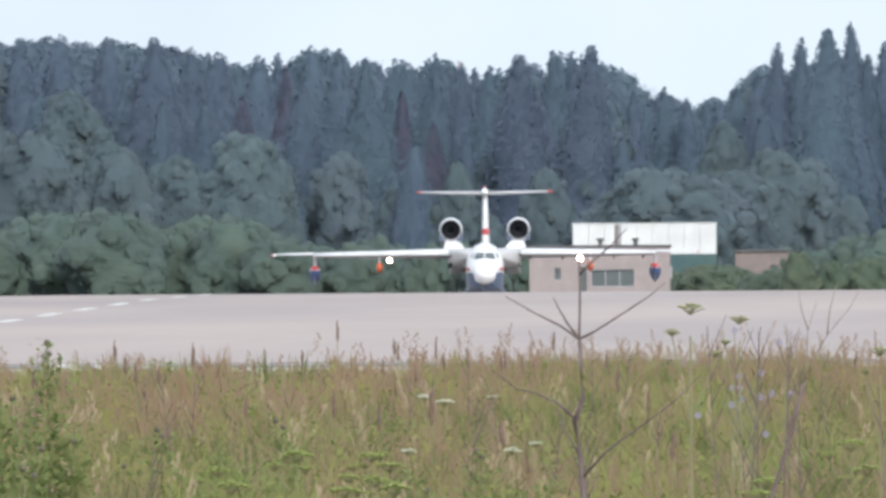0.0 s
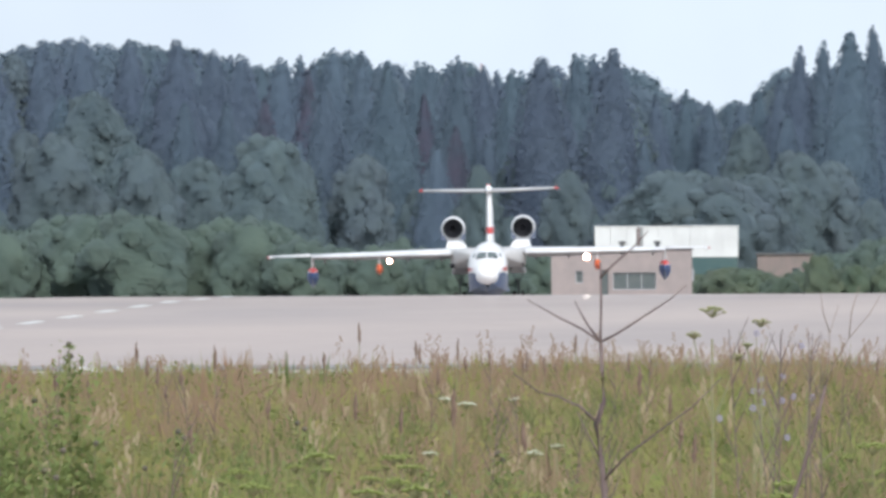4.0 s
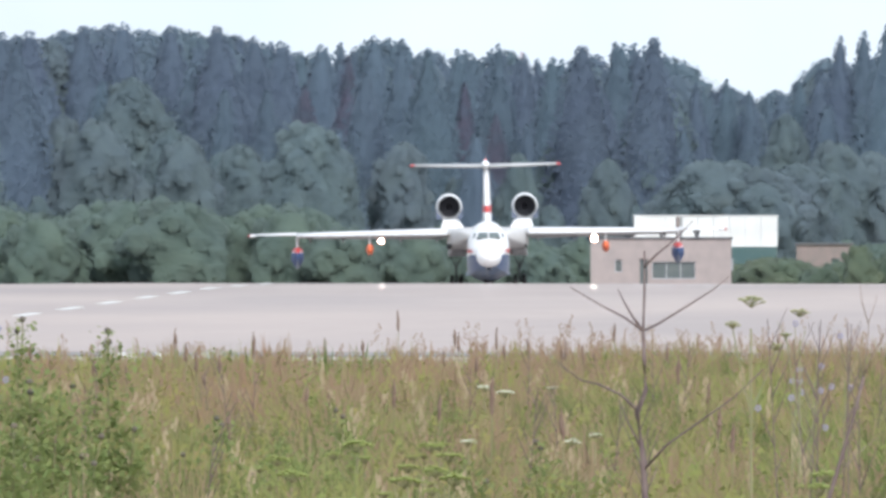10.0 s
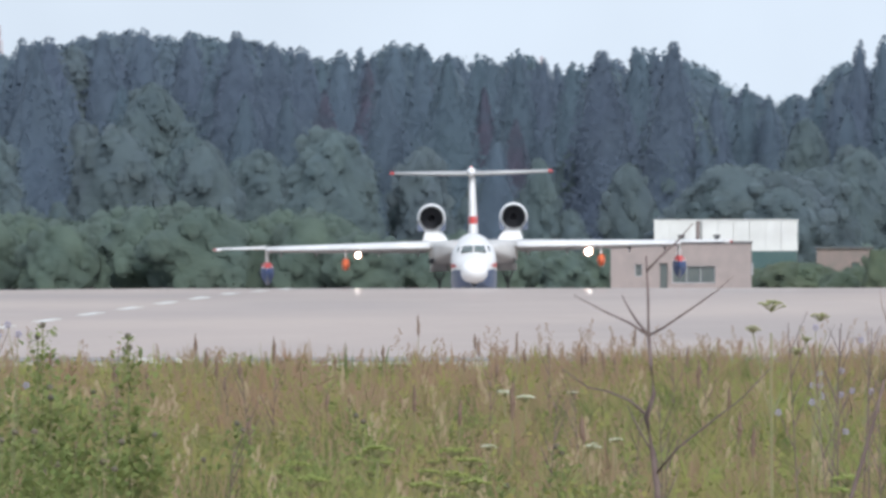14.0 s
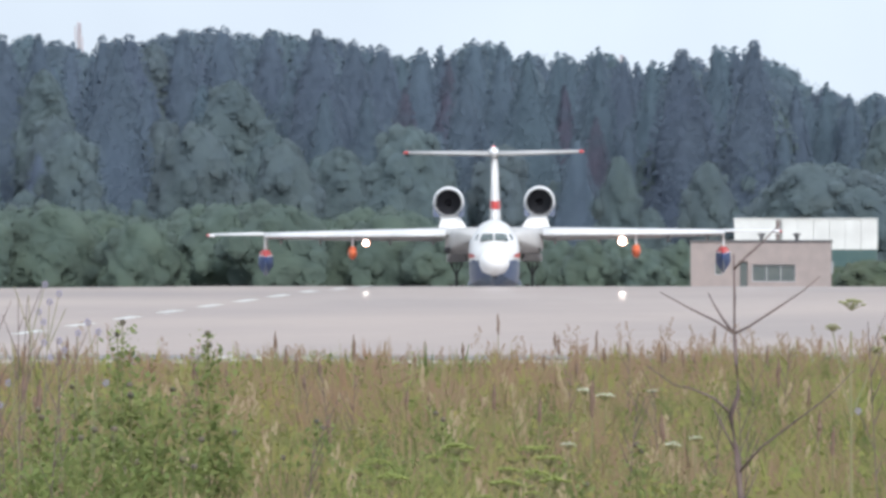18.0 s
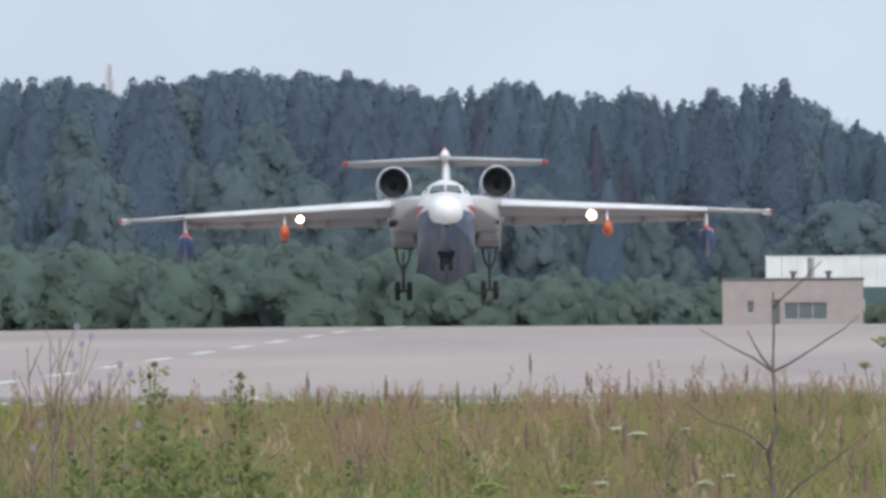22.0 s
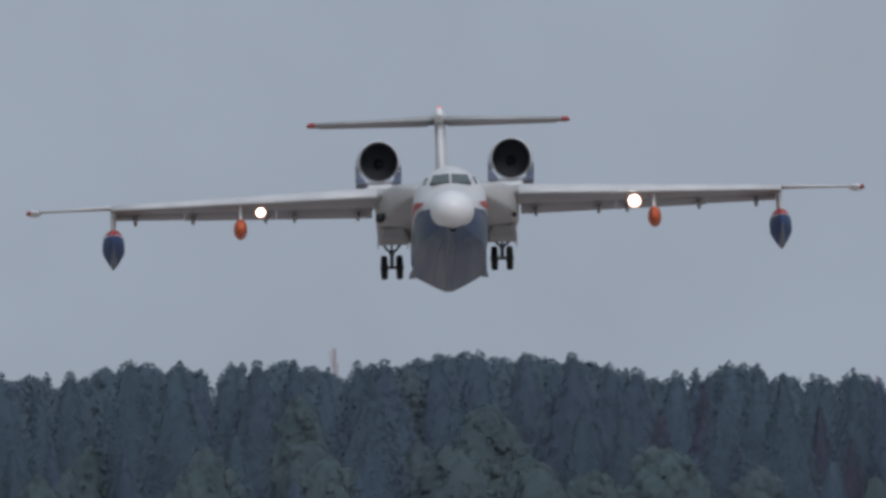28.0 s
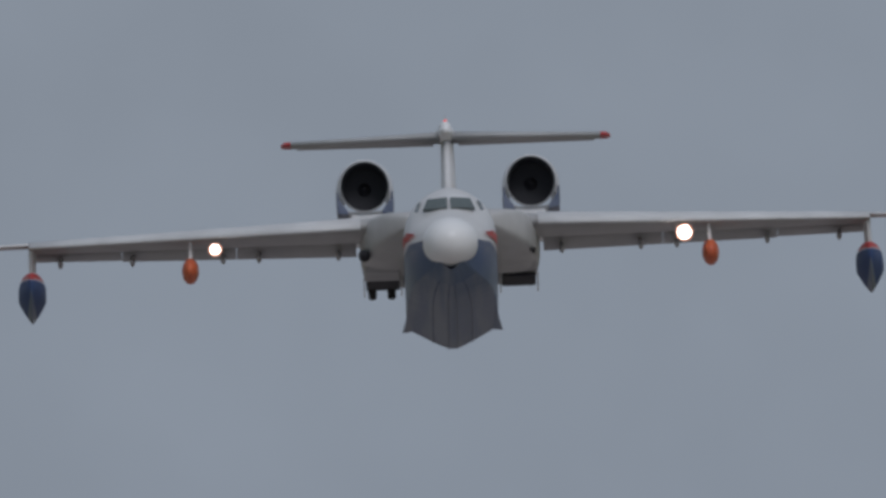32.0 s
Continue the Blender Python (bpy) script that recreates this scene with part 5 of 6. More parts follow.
def keel_ring(s):
    y, roof, w, zc, wc, zk, zp = s
    half = [(wc, y, zc), (wc * 0.93, y, zc - (zc - zk) * 0.12), (wc * 0.58, y, zc - (zc - zk) * 0.52), (wc * 0.28, y, zc - (zc - zk) * 0.84), (wc * 0.1, y, zk + 0.01)]
    return half + [(0, y, zk)] + [(-a, b, c) for a, b, c in half[::-1]]


part("fuselage", loft(bm_new(), [upper_ring(s) for s in HULL], False, False), "hull_white", aircraft, smooth=True)
for k in (-1, 1):
    part("hull_side", loft(bm_new(), [side_ring(s, k) for s in HULL], False, False), "blue", aircraft, "blue-painted hull side", smooth=True)
part("hull_bottom", loft(bm_new(), [keel_ring(s) for s in HULL], False, False), "belly", aircraft, "grey V-shaped planing bottom with a step")
for k in (-1, 1):
    rings = []
    for y, out, up, down in ((-9.0, 0.03, 0.06, 0.02), (-5, 0.07, 0.14, 0.05), (-2, 0.13, 0.26, 0.08), (0.1, 0.22, 0.40, 0.12)):
        w = float(np.interp(y, [s[0] for s in HULL], [s[4] for s in HULL]))
        z = float(np.interp(y, [s[0] for s in HULL], [s[3] for s in HULL]))
        rings.append([(k * (w - 0.06), y, z + up), (k * (w + 0.03), y, z + up * 0.72), (k * (w + out * 0.75), y, z + up * 0.30), (k * (w + out), y, z - down), (k * (w - 0.12), y, z - down * 0.6)])
    part("spray_rail", loft(bm_new(), rings), "belly", aircraft)
    bm = bm_new()
    rows = []
    for y in (-10.6, -9.5, -8.5, -7.2):
        w = float(np.interp(y, [s[0] for s in HULL], [s[2] for s in HULL])) + 0.012
        rows.append([(k * w, y, 2.58), (k * w, y, 2.80)])
    part("red_stripe", loft(bm, rows, False, False), "red", aircraft)
    # a broad red flash on the bow flank, which shows from ahead
    part("bow_flash", loft(bm_new(), [[(k * 1.10, -12.8, 2.68), (k * 1.10, -12.8, 2.72)], [(k * 1.33, -11.9, 2.58), (k * 1.33, -11.9, 2.84)], [(k * 1.455, -10.6, 2.58), (k * 1.455, -10.6, 2.80)]], False, False), "red", aircraft)
    rows = [[(k * (st[2] + 0.008), st[0], st[6] + 0.01), (k * (st[2] + 0.010), st[0], st[6] - 0.20)] for st in HULL[:8]]
    part("blue_band", loft(bm_new(), rows, False, False), "band_blue", aircraft, "dark blue band along the bow")
    # lengthwise strakes under the planing bottom
    for frac, wide in ((0.10, 0.05), (0.46, 0.06)):
        rings = []
        for st in HULL[1:9]:
            x, z = st[4] * frac, st[5] + (st[3] - st[5]) * float(np.interp(frac, (0, 0.1, 0.28, 0.58, 0.93, 1), (0, 0.02, 0.16, 0.48, 0.88, 1)))
            rings.append([(k * (x - wide), st[0], z + 0.02), (k * (x + wide), st[0], z + 0.05), (k * x, st[0], z - 0.04)])
        part("bottom_strake", loft(bm_new(), rings), "band_blue", aircraft, "dark blue strake under the bow")

bm = ball(bm_new(), (0, -13.7, 2.36), 0.85, 1.35, 0.80, 28, 18)
for v in bm.verts:  # flatter on top, drawn to a blunt point below
    h = v.co.z - 2.36
    v.co.z = 2.36 + (h * 0.92 if h > 0 else h * 1.05)
    v.co.x *= 1 + 0.16 * min(h, 0) * (0.80 + min(h, 0)) * -1 - (0.10 * (h / 0.8) ** 4 if h < 0 else 0)
part("radome", bm, "white_paint", aircraft, "smooth white nose radome", smooth=True)
# windscreen panes lie on the slope between bow and cabin roof
for k in (-1, 1):
    for name, quad in (("windscreen_pane", [(0.05, -11.78, 3.54), (0.80, -11.60, 3.50), (0.66, -11.08, 3.86), (0.05, -11.24, 3.89)]), ("side_window", [(0.98, -11.0, 3.48), (1.10, -10.55, 3.46), (0.98, -10.35, 3.80), (0.86, -10.62, 3.84)])):
        bm = bm_new()
        a = [bm.verts.new((k * x, y - 0.10, z + 0.075)) for x, y, z in quad]
        b = [bm.verts.new((k * x, y, z)) for x, y, z in quad]
        bm.faces.new(a), bm.faces.new(b)
        for i in range(4):
            bm.faces.new((a[i], a[(i + 1) % 4], b[(i + 1) % 4], b[i]))
        part(name, bm, "cockpit_glass", aircraft)

FOIL = [(1.0, 0.0), (0.8, 0.26), (0.55, 0.46), (0.3, 0.56), (0.12, 0.46), (0.03, 0.24), (0.0, 0.0), (0.03, -0.18), (0.12, -0.30), (0.3, -0.38), (0.55, -0.32), (0.8, -0.17)]


def foil_ring(x, y, z, chord, thick, twist=0.0, upright=False):
    c, s = math.cos(radians(twist)), math.sin(radians(twist))
    ring = []
    for u, v in FOIL:
        a, b = u * chord, v * thick * chord
        a, b = a * c + b * s, b * c - a * s
        ring.append((x, y + a, z + b) if not upright else (x + b, y + a, z))
    return ring


wings, housings = {}, {}


def wing_at(x):
    """Leading edge place, height and chord of the wing at a distance from the centreline."""
    f = (abs(x) - 2.6) / 13.75
    return -4.2 + 6.3 * f, 3.87 - 0.18 * f, 5.0 - 3.1 * f


for k in (-1, 1):
    rings = []
    for x, share, thick, up in ((1.2, 0.8, 0.155, 0), (2.6, 0.8, 0.155, 0), (5.0, 0.8, 0.155, 0), (8.0, 0.8, 0.155, 0), (11.0, 0.8, 0.150, 0), (13.1, 0.82, 0.135, 0.01)):
        y, z, c = wing_at(x)
        rings.append(foil_ring(k * x, y, z + up, c * share, thick, 2.6 - 0.1 * x))
    wing = wings[k] = part("wing", loft(bm_new(), rings), "wing_under", aircraft, "swept grey-white shoulder wing", smooth=True)
    rings = []
    for x, thick in ((13.104, 0.075), (14.5, 0.055), (16.0, 0.05)):
        y, z, c = wing_at(x)
        rings.append(foil_ring(k * x, y, z + 0.06, c * 0.96, thick, -3.0))
    part("outer_wing", loft(bm_new(), rings), "hull_white", wing, "thin off-white outer wing panel", smooth=True)
    rings = []
    for x in (2.75, 5.0, 8.0, 11.0, 13.1):
        y, z, c = wing_at(x)
        t = 0.155 * c * 0.8
        rings.append([(k * x, y + 0.30 * c, z + 0.56 * t + 0.01), (k * x, y + 0.1 * c, z + 0.48 * t + 0.015), (k * x, y - 0.03, z + 0.2 * t), (k * x, y - 0.12, z - 0.10 * t), (k * x, y - 0.10, z - 0.22 * t), (k * x, y + 0.05, z - 0.2 * t)])
    part("slat", loft(bm_new(), rings), "slat_white", wing, "off-white leading-edge slat", smooth=True)
    for x0, x1, name in ((2.9, 6.62, "flap"), (6.64, 10.2, "flap"), (10.22, 12.95, "aileron")):
        rings = []
        for x in (x0, x1):
            y, z, c = wing_at(x)
            dip = 13 if name == "flap" else 11
            rings.append(foil_ring(k * x, y + c * 0.745, z - 0.028 * c, c * 0.30, 0.17, dip))
        part(name, loft(bm_new(), rings), "wing_under", wing)
    for x in (3.46, 5.93, 7.05, 9.88, 12.13):
        y, z, c = wing_at(x)
        bm = ball(bm_new(), (k * x, y + c * 0.80, z - 0.075 * c - 0.14), 0.085, 0.85, 0.16, 10, 8)
        part("flap_track_fairing", bm, "wing_under", wing, smooth=True)
    y, z, c = wing_at(16.0)
    part("wing_tip", ball(bm_new(), (k * 16.1, y + 0.75, z + 0.05), 0.30, 1.05, 0.10, 14, 8), "white_paint", wing, smooth=True)
    part("tip_band", ball(bm_new(), (k * 16.27, y + 0.6, z + 0.05), 0.14, 0.8, 0.085, 12, 8), "red", wing, smooth=True)

    # landing lamp in the leading edge
    y, z, c = wing_at(7.27)
    # the lens radius on each side takes in that lamp's glare
    lamp = 0.135 if k < 0 else 0.19
    part("landing_light", rod(bm_new(), (k * 7.27, y - 0.16, z - 0.46), (k * 7.27, y + 0.35, z - 0.36), 0.175, 0.15, 18), "white_paint", wing)
    # this glowing disc paints in the warm halo round the lens
    part("reflector", rod(bm_new(), (k * 7.27, y - 0.175, z - 0.46), (k * 7.27, y - 0.155, z - 0.46), lamp + 0.07, lamp + 0.07, 28), "reflector", wing, "warm glowing disc standing in for the lamp halo")
    part("lens", ball(bm_new(), (k * 7.27, y - 0.17, z - 0.46), lamp, 0.06, lamp, 24, 12), "lens", wing, "glowing warm-white lens")

    # wing float on its pylon
    y, z, c = wing_at(13.0)
    part("float_pylon", loft(bm_new(), [[(k * 13 + a * 0.11, y + 0.25 + b, zz) for a, b in ((0, 0), (1, 0.5), (1, 1.3), (0, 1.9), (-1, 1.3), (-1, 0.5))] for zz in (z + 0.02, z - 0.92)]), "white_paint", wing)

    def float_side(t, lo, hi, s):
        """One side of the float between two heights of its egg-shaped front view, 0 at the keel and 1 on top."""
        full = math.sin(math.pi * min(1.0, t * (0.75 + 0.25 * t))) ** 0.55
        side = []
        for q in np.linspace(lo, hi, 7):
            half = 0.43 * (min(1.0, q / 0.42) ** 0.8 if q < 0.62 else math.sqrt(max(0.0, 1 - ((q - 0.62) / 0.38) ** 2)))
            side.append((k * 13 + s * half * full, y - 1.6 + 4.6 * t, z - 2.32 + 1.55 * (0.74 + (q - 0.74) * (0.25 + 0.75 * full)) + 0.02 * t))
        return side

    for name, lo, hi, m, lab in (("float_keel", 0.0, 0.10, "belly", "grey float bottom"), ("float_body", 0.10, 0.765, "float_blue", "blue float side"), ("float_band", 0.765, 0.795, "white_paint", "thin white band"), ("float_top", 0.795, 1.0, "red", "red float top")):
        bm = bm_new()
        for s in (-1, 1):
            loft(bm, [float_side(t, lo, hi, s) for t in np.linspace(0.0, 1.0, 20) ** 1.6], False, False)
        part(name, bm, m, wing, lab, smooth=True)

    # orange pod on a thin pylon
    y, z, c = wing_at(8.05)
    part("pod_pylon", box(bm_new(), k * 8.05 - 0.05, k * 8.05 + 0.05, y + 0.3, y + 0.9, z - 0.75, z - 0.05, 0.02), "white_paint", wing)
    part("pod", ball(bm_new(), (k * 8.05, y + 0.6, z - 1.02), 0.265, 0.95, 0.40, 18, 14), "orange", wing, "orange egg-shaped pod", smooth=True)

    # wing-root fairing that houses the main wheels
    rings = []
    stations = ((-7.0, 1.05, 3.80, 3.62), (-6.6, 1.5, 3.94, 3.42), (-5.9, 2.0, 4.10, 3.16), (-5.0, 2.4, 4.18, 2.96), (-3.6, 2.68, 4.20, 2.78), (-1.0, 2.80, 4.20, 2.66), (3.5, 2.72, 4.18, 2.62), (6.5, 2.1, 4.1, 3.0), (8.5, 1.45, 4.0, 3.4))
    for yy in (*np.linspace(-7.0, -3.6, 12), -2.3, -1.0, 1.2, 3.5, 5.0, 6.5, 7.5, 8.5):
        out, top, bot = (float(np.interp(yy, [q[0] for q in stations], [q[j] for q in stations])) for j in (1, 2, 3))
        mid, half, ring = (top + bot) / 2, (top - bot) / 2, []
        for i in range(17):
            a = math.pi / 2 - math.pi * i / 16
            ca, sa = math.cos(a), math.sin(a)
            ring.append((k * (0.45 + (out - 0.45) * abs(ca) ** 0.36), yy, mid + half * math.copysign(abs(sa) ** 0.36, sa)))
        rings.append(ring)
    sponson = part("wing_root_fairing", loft(bm_new(), rings), "fairing", aircraft, "deep off-white wing-root fairing, weathered and painted darker for shade", smooth=True)
    rings = []
    for yy, out, bot in ((-2.2, 0.40, 2.66), (-1.6, 0.54, 2.34), (0.1, 0.58, 2.24), (0.15, 0.58, 2.40)):
        rings.append([(k * 2.12 - out, yy, 2.72), (k * 2.12 - out, yy, bot + 0.05), (k * 2.12 - out + 0.06, yy, bot), (k * 2.12 + out - 0.06, yy, bot), (k * 2.12 + out, yy, bot + 0.05), (k * 2.12 + out, yy, 2.72)])
    housings[k] = part("gear_housing", loft(bm_new(), rings), "wing_under", sponson, "grey housing round the main gear")
    part("wheel_bay", box(bm_new(), k * 2.12 - 0.52, k * 2.12 + 0.52, 0.2, 3.4, 2.56, 2.66, 0.01), "bay", sponson)
    for s in (-1, 1):
        part("bay_door", box(bm_new(), k * 2.12 + s * 0.58 - 0.02, k * 2.12 + s * 0.58 + 0.02, 0.2, 2.0, 2.22, 2.66, 0.01), "white_paint", sponson)
    if k == -1:
        part("scoop", ball(bm_new(), (-2.66, -4.0, 2.95), 0.19, 0.5, 0.19, 14, 10), "bay", sponson, "dark round lamp scoop")
    else:
        part("scoop", ball(bm_new(), (2.58, -4.0, 2.95), 0.08, 0.3, 0.10, 10, 8), "bay", sponson)

    # engine above the wing root
    ex, ez = k * 2.59, 5.62
    rings = []
    for yy, r in ((0.0, 0.78), (0.12, 0.835), (0.6, 0.87), (2.0, 0.90), (3.6, 0.86), (5.0, 0.64)):
        ring = []
        for i in range(28):
            a = 2 * math.pi * i / 28 + math.pi / 2
            ca, sa = math.cos(a), math.sin(a)
            sq = (abs(ca) ** 8 + abs(sa) ** 8) ** -0.125 if sa < 0 else 1.0
            q = 1 + (sq - 1) * (1.0 if yy > 0.05 else 0.75)
            ring.append((ex + ca * r * q, yy + 1.0 + (0.25 * (1 - sa) if yy < 0.5 else 0), max(ez + sa * r * q, ez - 0.83)))
        rings.append(ring)
    eng = part("engine_nacelle", loft(bm_new(), rings, True, False), "hull_white", aircraft, "white jet engine nacelle with a black intake", smooth=True)
    lip = [[(ex + math.cos(a) * r, 1.0 + yy + 0.25 * (1 - math.sin(a)) * g, ez + math.sin(a) * r) for a in [2 * math.pi * i / 28 + math.pi / 2 for i in range(28)]] for yy, r, g in ((0.04, 0.79, 1), (-0.05, 0.775, 1), (-0.03, 0.75, 1), (0.06, 0.735, 1))]
    part("intake_lip", loft(bm_new(), lip, True, False), "tail_grey", eng, "bare metal intake lip", smooth=True)
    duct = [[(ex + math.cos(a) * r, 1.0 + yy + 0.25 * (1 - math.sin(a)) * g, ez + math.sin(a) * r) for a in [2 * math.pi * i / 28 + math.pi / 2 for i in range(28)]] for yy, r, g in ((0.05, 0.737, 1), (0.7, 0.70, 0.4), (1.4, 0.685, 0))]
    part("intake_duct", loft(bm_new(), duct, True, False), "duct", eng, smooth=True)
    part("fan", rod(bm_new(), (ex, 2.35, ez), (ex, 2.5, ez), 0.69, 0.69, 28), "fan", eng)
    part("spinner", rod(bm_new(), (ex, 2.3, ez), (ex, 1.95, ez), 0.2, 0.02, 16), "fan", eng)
    for s in (-1, 1):  # blue cheeks on the lower corners of the cowl
        rings = [[(ex + s * (0.86 + g), yy, ez - 0.12), (ex + s * (0.875 + g), yy, ez - 0.5), (ex + s * (0.855 + g), yy, ez - 0.80 - g), (ex + s * 0.52, yy + 0.06, ez - 0.835 - g), (ex + s * 0.56, yy + 0.06, ez - 0.70), (ex + s * 0.79, yy + 0.04, ez - 0.40)] for yy, g in ((1.34, 0.0), (1.9, 0.02), (3.6, 0.02))]
        part("blue_cheek", loft(bm_new(), rings), "cheek", eng, "blue panel on the nacelle's lower corner")
    part("engine_saddle", loft(bm_new(), [[(k * a, yy, zz) for a, zz in ((1.5, 4.05), (3.2, 4.05), (3.0, 4.78), (1.95, 4.78))] for yy in (1.6, 4.8)]), "white_paint", aircraft)

    # tailplane
    rings = [foil_ring(k * x, 12.4 + 2.3 * x / 5.05, 8.24 + 0.022 * x, 3.1 - 1.35 * x / 5.05, 0.115, -1) for x in (0.05, 2.5, 4.89)]
    tail = part("tailplane", loft(bm_new(), rings), "tail_grey", aircraft, "swept grey tailplane with a red tip", smooth=True)
    rings = [foil_ring(k * x, 12.4 + 2.3 * x / 5.05, 8.24 + 0.022 * x, 3.1 - 1.35 * x / 5.05, 0.118, -1) for x in (4.892, 5.09)]
    rings.append(foil_ring(k * 5.20, 15.1, 8.352, 0.9, 0.09, -1))
    part("tip", loft(bm_new(), rings), "red", tail, "red tip")
    rings = [foil_ring(k * x, 15.3 + 1.15 * x / 5.05, 8.27 + 0.022 * x, 0.95 - 0.35 * x / 5.05, 0.13, -2) for x in (0.4, 4.7)]
    part("elevator", loft(bm_new(), rings), "tail_grey", tail)

FIN = [(3.9, 8.6, 6.6), (4.9, 9.6, 5.9), (5.25, 9.95, 5.6), (6.5, 11.2, 4.8), (8.36, 12.8, 3.75)]
part("fin", loft(bm_new(), [foil_ring(0.0, y, z, c, 0.108, 0, True) for z, y, c in FIN]), "hull_white", aircraft, "tall white fin with a red band", smooth=True)
part("fin_band", loft(bm_new(), [foil_ring(0.0, 9.55 + (z - 4.9), z, 6.1 - 0.6 * (z - 4.9), 0.1115, 0, True) for z in (5.15, 5.6)]), "red", aircraft)
part("fin_bullet", ball(bm_new(), (0, 13.6, 8.36), 0.30, 1.9, 0.30, 18, 12), "white_paint", aircraft, smooth=True)
part("tail_cap", ball(bm_new(), (0, 12.6, 8.52), 0.20, 0.5, 0.18, 14, 10), "white_paint", aircraft, smooth=True)
part("beacon", ball(bm_new(), (0, 12.5, 8.70), 0.05, 0.05, 0.06, 10, 8), "beacon", aircraft, "small red beacon")
part("antenna", rod(bm_new(), (0, 12.7, 8.67), (0, 12.8, 8.92), 0.025, 0.012, 6), "tail_grey", aircraft)


def wheel(parent, x, y, z, r, w):
    bm = bm_new()
    prof = [(-0.5, 0.55), (-0.5, 0.86), (-0.36, 0.97), (-0.1, 1.0), (0.1, 1.0), (0.36, 0.97), (0.5, 0.86), (0.5, 0.55)]
    loft(bm, [[(x + u * w, y + math.cos(a) * v * r, z + math.sin(a) * v * r) for a in [2 * math.pi * i / 24 for i in range(24)]] for u, v in prof])
    part("tyre", bm, "tyre", parent, smooth=False)
    part("hub", rod(rod(bm_new(), (x - w * 0.53, y, z), (x + w * 0.53, y, z), r * 0.5, n=16), (x - w * 0.6, y, z), (x + w * 0.6, y, z), r * 0.2, n=10), "strut", parent)


def main_gear(k):
    """Hinged at the fairing's floor: a forked upper leg, a shock strut and two wheels."""
    bm = bm_new()
    for s in (-1, 1):
        rod(bm, (s * 0.37, 0, 0.1), (s * 0.31, 0, -0.50), 0.055)
        rod(bm, (s * 0.31, 0, -0.50), (s * 0.21, 0, -0.80), 0.05)
        rod(bm, (s * 0.21, 0, -0.80), (s * 0.06, 0, -1.07), 0.05)
    rod(bm, (-0.10, 0, -1.06), (0.10, 0, -1.06), 0.09)
    rod(bm, (0, 0, -1.0), (0, 0, -2.20), 0.08)
    rod(bm, (-0.42, 0, -2.20), (0.42, 0, -2.20), 0.06)
    rod(bm, (0, 0.1, -1.3), (0, 0.75, -0.15), 0.045)
    g = part("main_gear", bm, "strut", aircraft, "main landing gear leg with twin wheels")
    g.location = (k * 2.16, 1.2, 2.68)
    for s in (-1, 1):
        wheel(g, s * 0.30, 0, -2.20, 0.475, 0.26)
    return g


def nose_gear():
    bm = bm_new()
    rod(bm, (0, 0, 0.1), (0, 0, -0.85), 0.07)
    rod(bm, (-0.25, 0, -0.85), (0.25, 0, -0.85), 0.045)
    rod(bm, (0, 0.05, -0.5), (0, 0.6, 0.05), 0.035)
    g = part("nose_gear", bm, "strut", aircraft, "short nose gear leg with twin wheels")
    g.location = (0, -10.2, 0.95)
    for s in (-1, 1):
        wheel(g, s * 0.21, 0, -0.87, 0.35, 0.20)
    # added dark block gives the open wheel well's shade and swings with the leg
    part("leg_cover", box(bm_new(), -0.40, 0.40, -0.35, 0.35, -0.55, 0.05, 0.06), "bay", g, "dark block standing in for the shaded nose wheel well")
    return g


main_gears = {k: main_gear(k) for k in (-1, 1)}
nose_leg = nose_gear()


# How far each wing bends upwards, in degrees, as it takes the weight.
BEND = {-1: ((0, 0.1), (10, 0.3), (18.5, 0.35), (20, 0.6), (21.5, 1.1), (23, 1.3), (26.5, 1.4), (32, 1.6)),
        1: ((0, 0.1), (10, 0.3), (18.5, 0.35), (20, 0.65), (21.5, 1.4), (23, 1.75), (26.5, 2.0), (32, 2.0))}


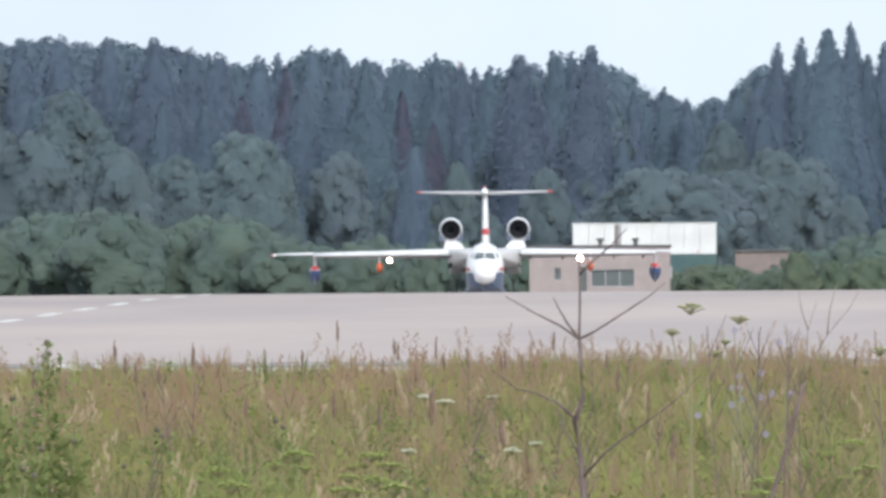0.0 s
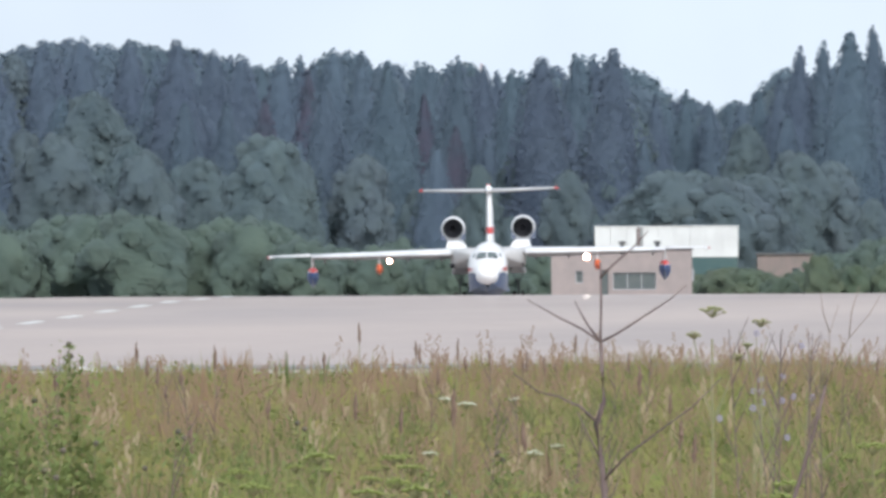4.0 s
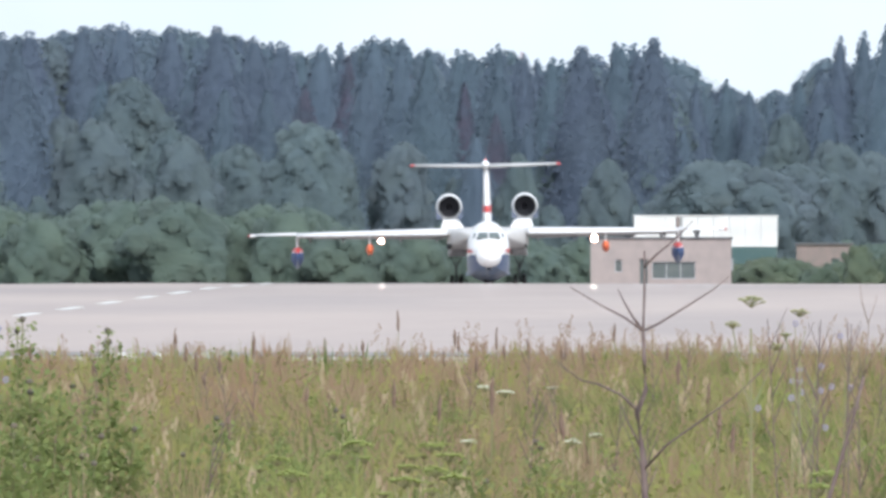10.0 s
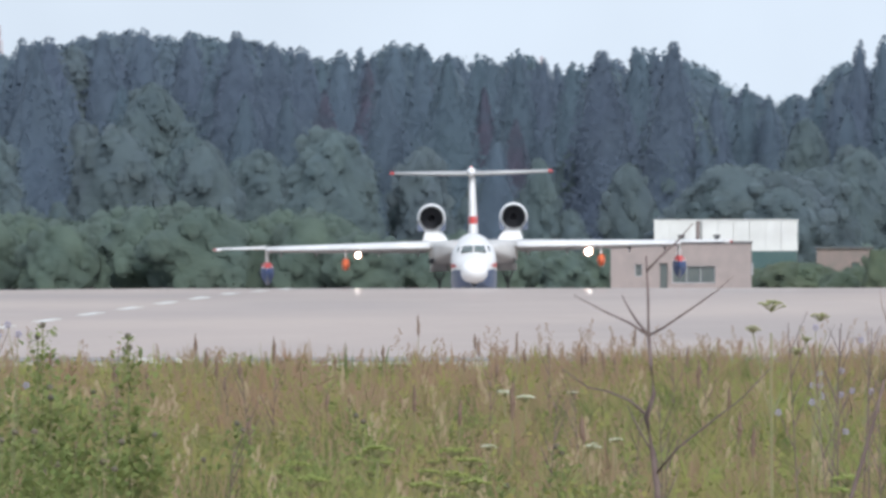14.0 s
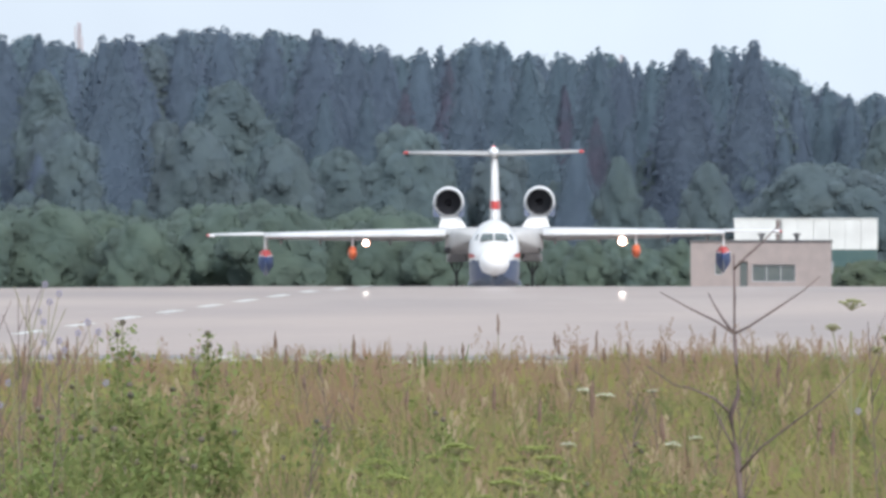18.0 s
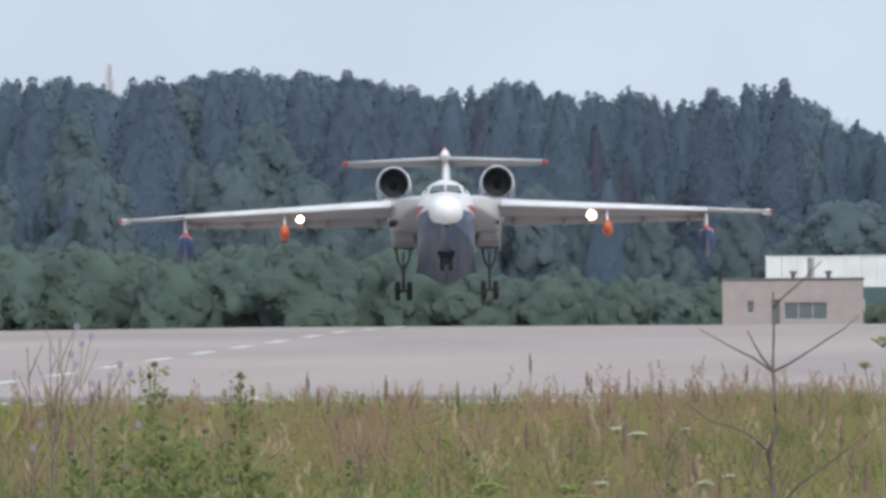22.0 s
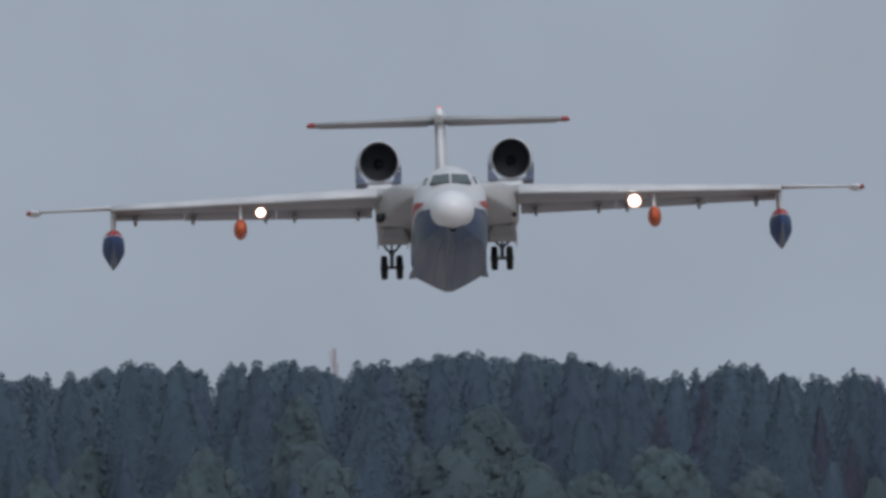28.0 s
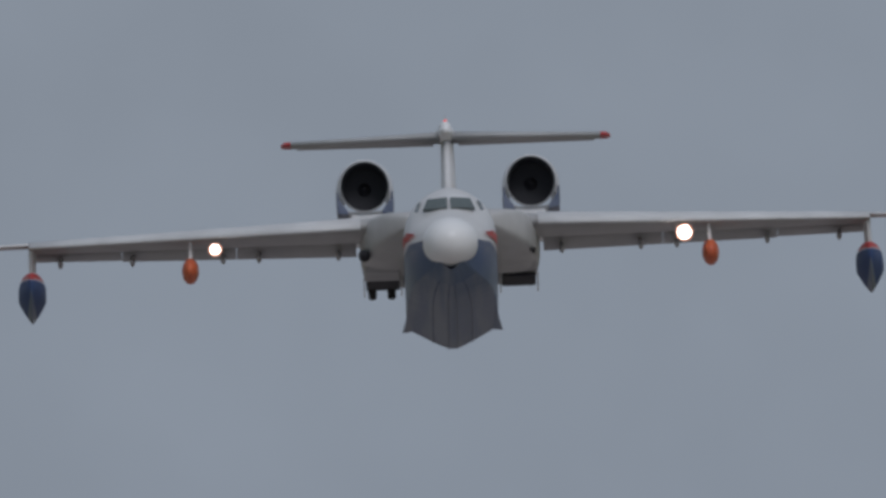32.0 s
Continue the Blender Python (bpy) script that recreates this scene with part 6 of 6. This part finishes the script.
# ---- what moves ----
def motions():
    walk(aircraft, [
        (0, pose(-36.79, 2561.0, -3.58, 0.50, -0.15, 0.75)),
        (0.5, pose(-36.71, 2550.3, -3.52, 0.50, -0.33, 0.68)),
        (1, pose(-36.66, 2539.8, -3.49, 0.50, -0.45, 0.63)),
        (1.5, pose(-36.64, 2529.4, -3.46, 0.50, -0.47, 0.58)),
        (2, pose(-36.66, 2518.9, -3.41, 0.50, -0.48, 0.53)),
        (2.5, pose(-36.70, 2508.2, -3.35, 0.50, -0.54, 0.47)),
        (3, pose(-36.74, 2497.4, -3.32, 0.50, -0.66, 0.41)),
        (3.5, pose(-36.78, 2486.2, -3.32, 0.50, -0.88, 0.37)),
        (5.5, pose(-37.21, 2436.9, -3.05, 0.50, -1.09, 0.30)),
        (6, pose(-37.35, 2423.2, -3.01, 0.50, -0.94, 0.36)),
        (6.5, pose(-37.49, 2408.9, -2.96, 0.50, -0.88, 0.56)),
        (7, pose(-37.59, 2393.9, -2.90, 0.50, -0.85, 0.82)),
        (7.5, pose(-37.60, 2378.3, -2.84, 0.50, -0.89, 1.08)),
        (8, pose(-37.53, 2361.9, -2.78, 0.50, -0.92, 1.30)),
        (8.5, pose(-37.41, 2344.9, -2.74, 0.50, -0.88, 1.43)),
        (9, pose(-37.24, 2327.1, -2.69, 0.50, -0.90, 1.46)),
        (9.5, pose(-37.04, 2308.7, -2.65, 0.50, -0.96, 1.38)),
        (10, pose(-36.84, 2289.6, -2.65, 0.50, -0.90, 1.24)),
        (10.5, pose(-36.66, 2269.8, -2.69, 0.50, -0.79, 1.08)),
        (11, pose(-36.53, 2249.3, -2.77, 0.50, -0.74, 0.95)),
        (11.5, pose(-36.47, 2228.2, -2.86, 0.50, -0.82, 0.89)),
        (12, pose(-36.46, 2206.4, -2.94, 0.50, -0.90, 0.92)),
        (12.5, pose(-36.48, 2184.1, -3.02, 0.50, -0.87, 1.01)),
        (13, pose(-36.45, 2161.1, -3.10, 0.50, -0.88, 1.12)),
        (13.5, pose(-36.34, 2137.6, -3.15, 0.50, -0.96, 1.17)),
        (14, pose(-36.18, 2113.5, -3.14, 0.50, -0.90, 1.14)),
        (14.5, pose(-35.99, 2088.9, -3.06, 0.50, -0.60, 1.08)),
        (16.5, pose(-36.18, 1985.8, -2.86, 0.50, -0.48, 1.11)),
        (17, pose(-36.13, 1959.0, -2.73, 0.50, -0.44, 1.15)),
        (17.5, pose(-36.06, 1931.9, -2.59, 0.50, -0.42, 1.13)),
        (18, pose(-35.97, 1904.4, -2.46, 0.50, -0.46, 1.05)),
        (18.5, pose(-35.85, 1876.6, -2.31, 0.30, -0.54, 0.94)),
        (19, pose(-35.73, 1848.5, -2.12, -0.10, -0.55, 0.81)),
        (19.5, pose(-35.62, 1820.1, -1.86, -1.10, -0.52, 0.70)),
        (20, pose(-35.54, 1791.5, -1.54, -2.60, -0.45, 0.63)),
        (20.5, pose(-35.50, 1762.6, -1.20, -4.30, -0.28, 0.63)),
        (21, pose(-35.49, 1733.6, -0.87, -5.50, -0.10, 0.74)),
        (21.5, pose(-35.53, 1704.3, -0.29, -6.70, -0.15, 0.94)),
        (22, pose(-35.62, 1674.8, 0.53, -6.95, -0.41, 1.24)),
        (22.5, pose(-35.77, 1645.2, 1.76, -6.80, -0.67, 1.59)),
        (23, pose(-35.99, 1615.3, 3.06, -6.30, -0.78, 1.93)),
        (24.5, pose(-36.46, 1524.8, 5.99, -5.20, -1.26, 2.64)),
        (26.5, pose(-36.98, 1401.6, 10.03, -4.00, 0.58, 2.97)),
        (27, pose(-36.79, 1370.3, 10.54, -4.15, -0.03, 2.86)),
        (27.5, pose(-36.59, 1338.8, 11.03, -4.35, -0.70, 2.67)),
        (28, pose(-36.40, 1307.0, 11.52, -4.45, -1.19, 2.47)),
        (28.5, pose(-36.25, 1274.9, 12.06, -4.25, -1.40, 2.30)),
        (29, pose(-36.12, 1242.6, 12.67, -3.98, -1.43, 2.16)),
        (29.5, pose(-35.99, 1209.9, 13.28, -3.81, -1.45, 2.05)),
        (30, pose(-35.85, 1176.9, 13.89, -3.65, -1.50, 1.98)),
        (30.5, pose(-35.69, 1143.5, 14.55, -3.85, -1.50, 1.95)),
        (31, pose(-35.53, 1109.7, 15.26, -4.05, -1.47, 1.94)),
        (31.5, pose(-35.38, 1075.4, 16.00, -4.28, -1.48, 1.96)),
        (32, pose(-35.23, 1040.7, 16.75, -4.50, -1.55, 1.99)),
    ])
    for k, turns in ((-1, ((24.4, 0), (25.4, 27), (26.5, 51), (28.5, 67), (30, 79), (31, 85), (32, 91))), (1, ((24.4, 0), (25.4, 28), (26.5, 54), (28.5, 74), (30, 83), (31, 88), (32, 98)))):
        x, y, z = k * 2.16, 1.2, 2.68
        walk(main_gears[k], [(0, pose(x, y, z)), (20.4, pose(x, y, z)), (21.8, pose(x, y, z - 0.3)), *[(t, pose(x, y, z - 0.3 + a * 0.0035, a)) for t, a in turns]])
    walk(nose_leg, [(0, pose(0, -10.2, 1.18)), (20, pose(0, -10.2, 1.18)), (21.5, pose(0, -10.2, 1.0)), (24.3, pose(0, -10.2, 1.0)), (25.5, pose(0, -10.2, 1.0, -35)), (26.5, pose(0, -10.2, 0.98, -62)), (27.5, pose(0, -10.2, 0.86, -78)), (28.0, pose(0, -10.2, 1.4, -86)),
                    (28.6, pose(0, -10.2, 2.1, -88)), (32, pose(0, -10.2, 2.2, -88))])
    # the housings draw up with the wheels
    for k, lifts in ((-1, ((0, 0), (30, 0), (31, 0.2), (32, 0.3))), (1, ((0, 0), (29.2, 0), (30, 0.15), (31, 0.42), (32, 0.45)))):
        walk(housings[k], [(t, pose(0, 0, up)) for t, up in lifts])
    # the wings droop on the ground and bend up once they carry the weight
    for k in (-1, 1):
        hinge = Matrix.Translation((k * 2.6, 0, 3.87))
        walk(wings[k], [(t, hinge @ Matrix.Rotation(radians(-k * bend), 4, "Y") @ hinge.inverted()) for t, bend in BEND[k]])
    bx, by, bz = spot(-11.62, 130).translation
    walk(bare_sapling, [(t, pose(bx, by, bz, 0, s)) for t, s in ((0, 0.3), (1, 2.1), (2, 1.8), (2.7, 0.2), (5.5, 0.2), (6, 1.6), (8, 1.0), (10.3, 0.8), (11, -1.4), (12, -2.8), (13, -2.1), (14.5, -1.6), (17, -1.1), (19, -0.2), (21, 0.3), (23, 0.5), (32, 0.3))])


motions()
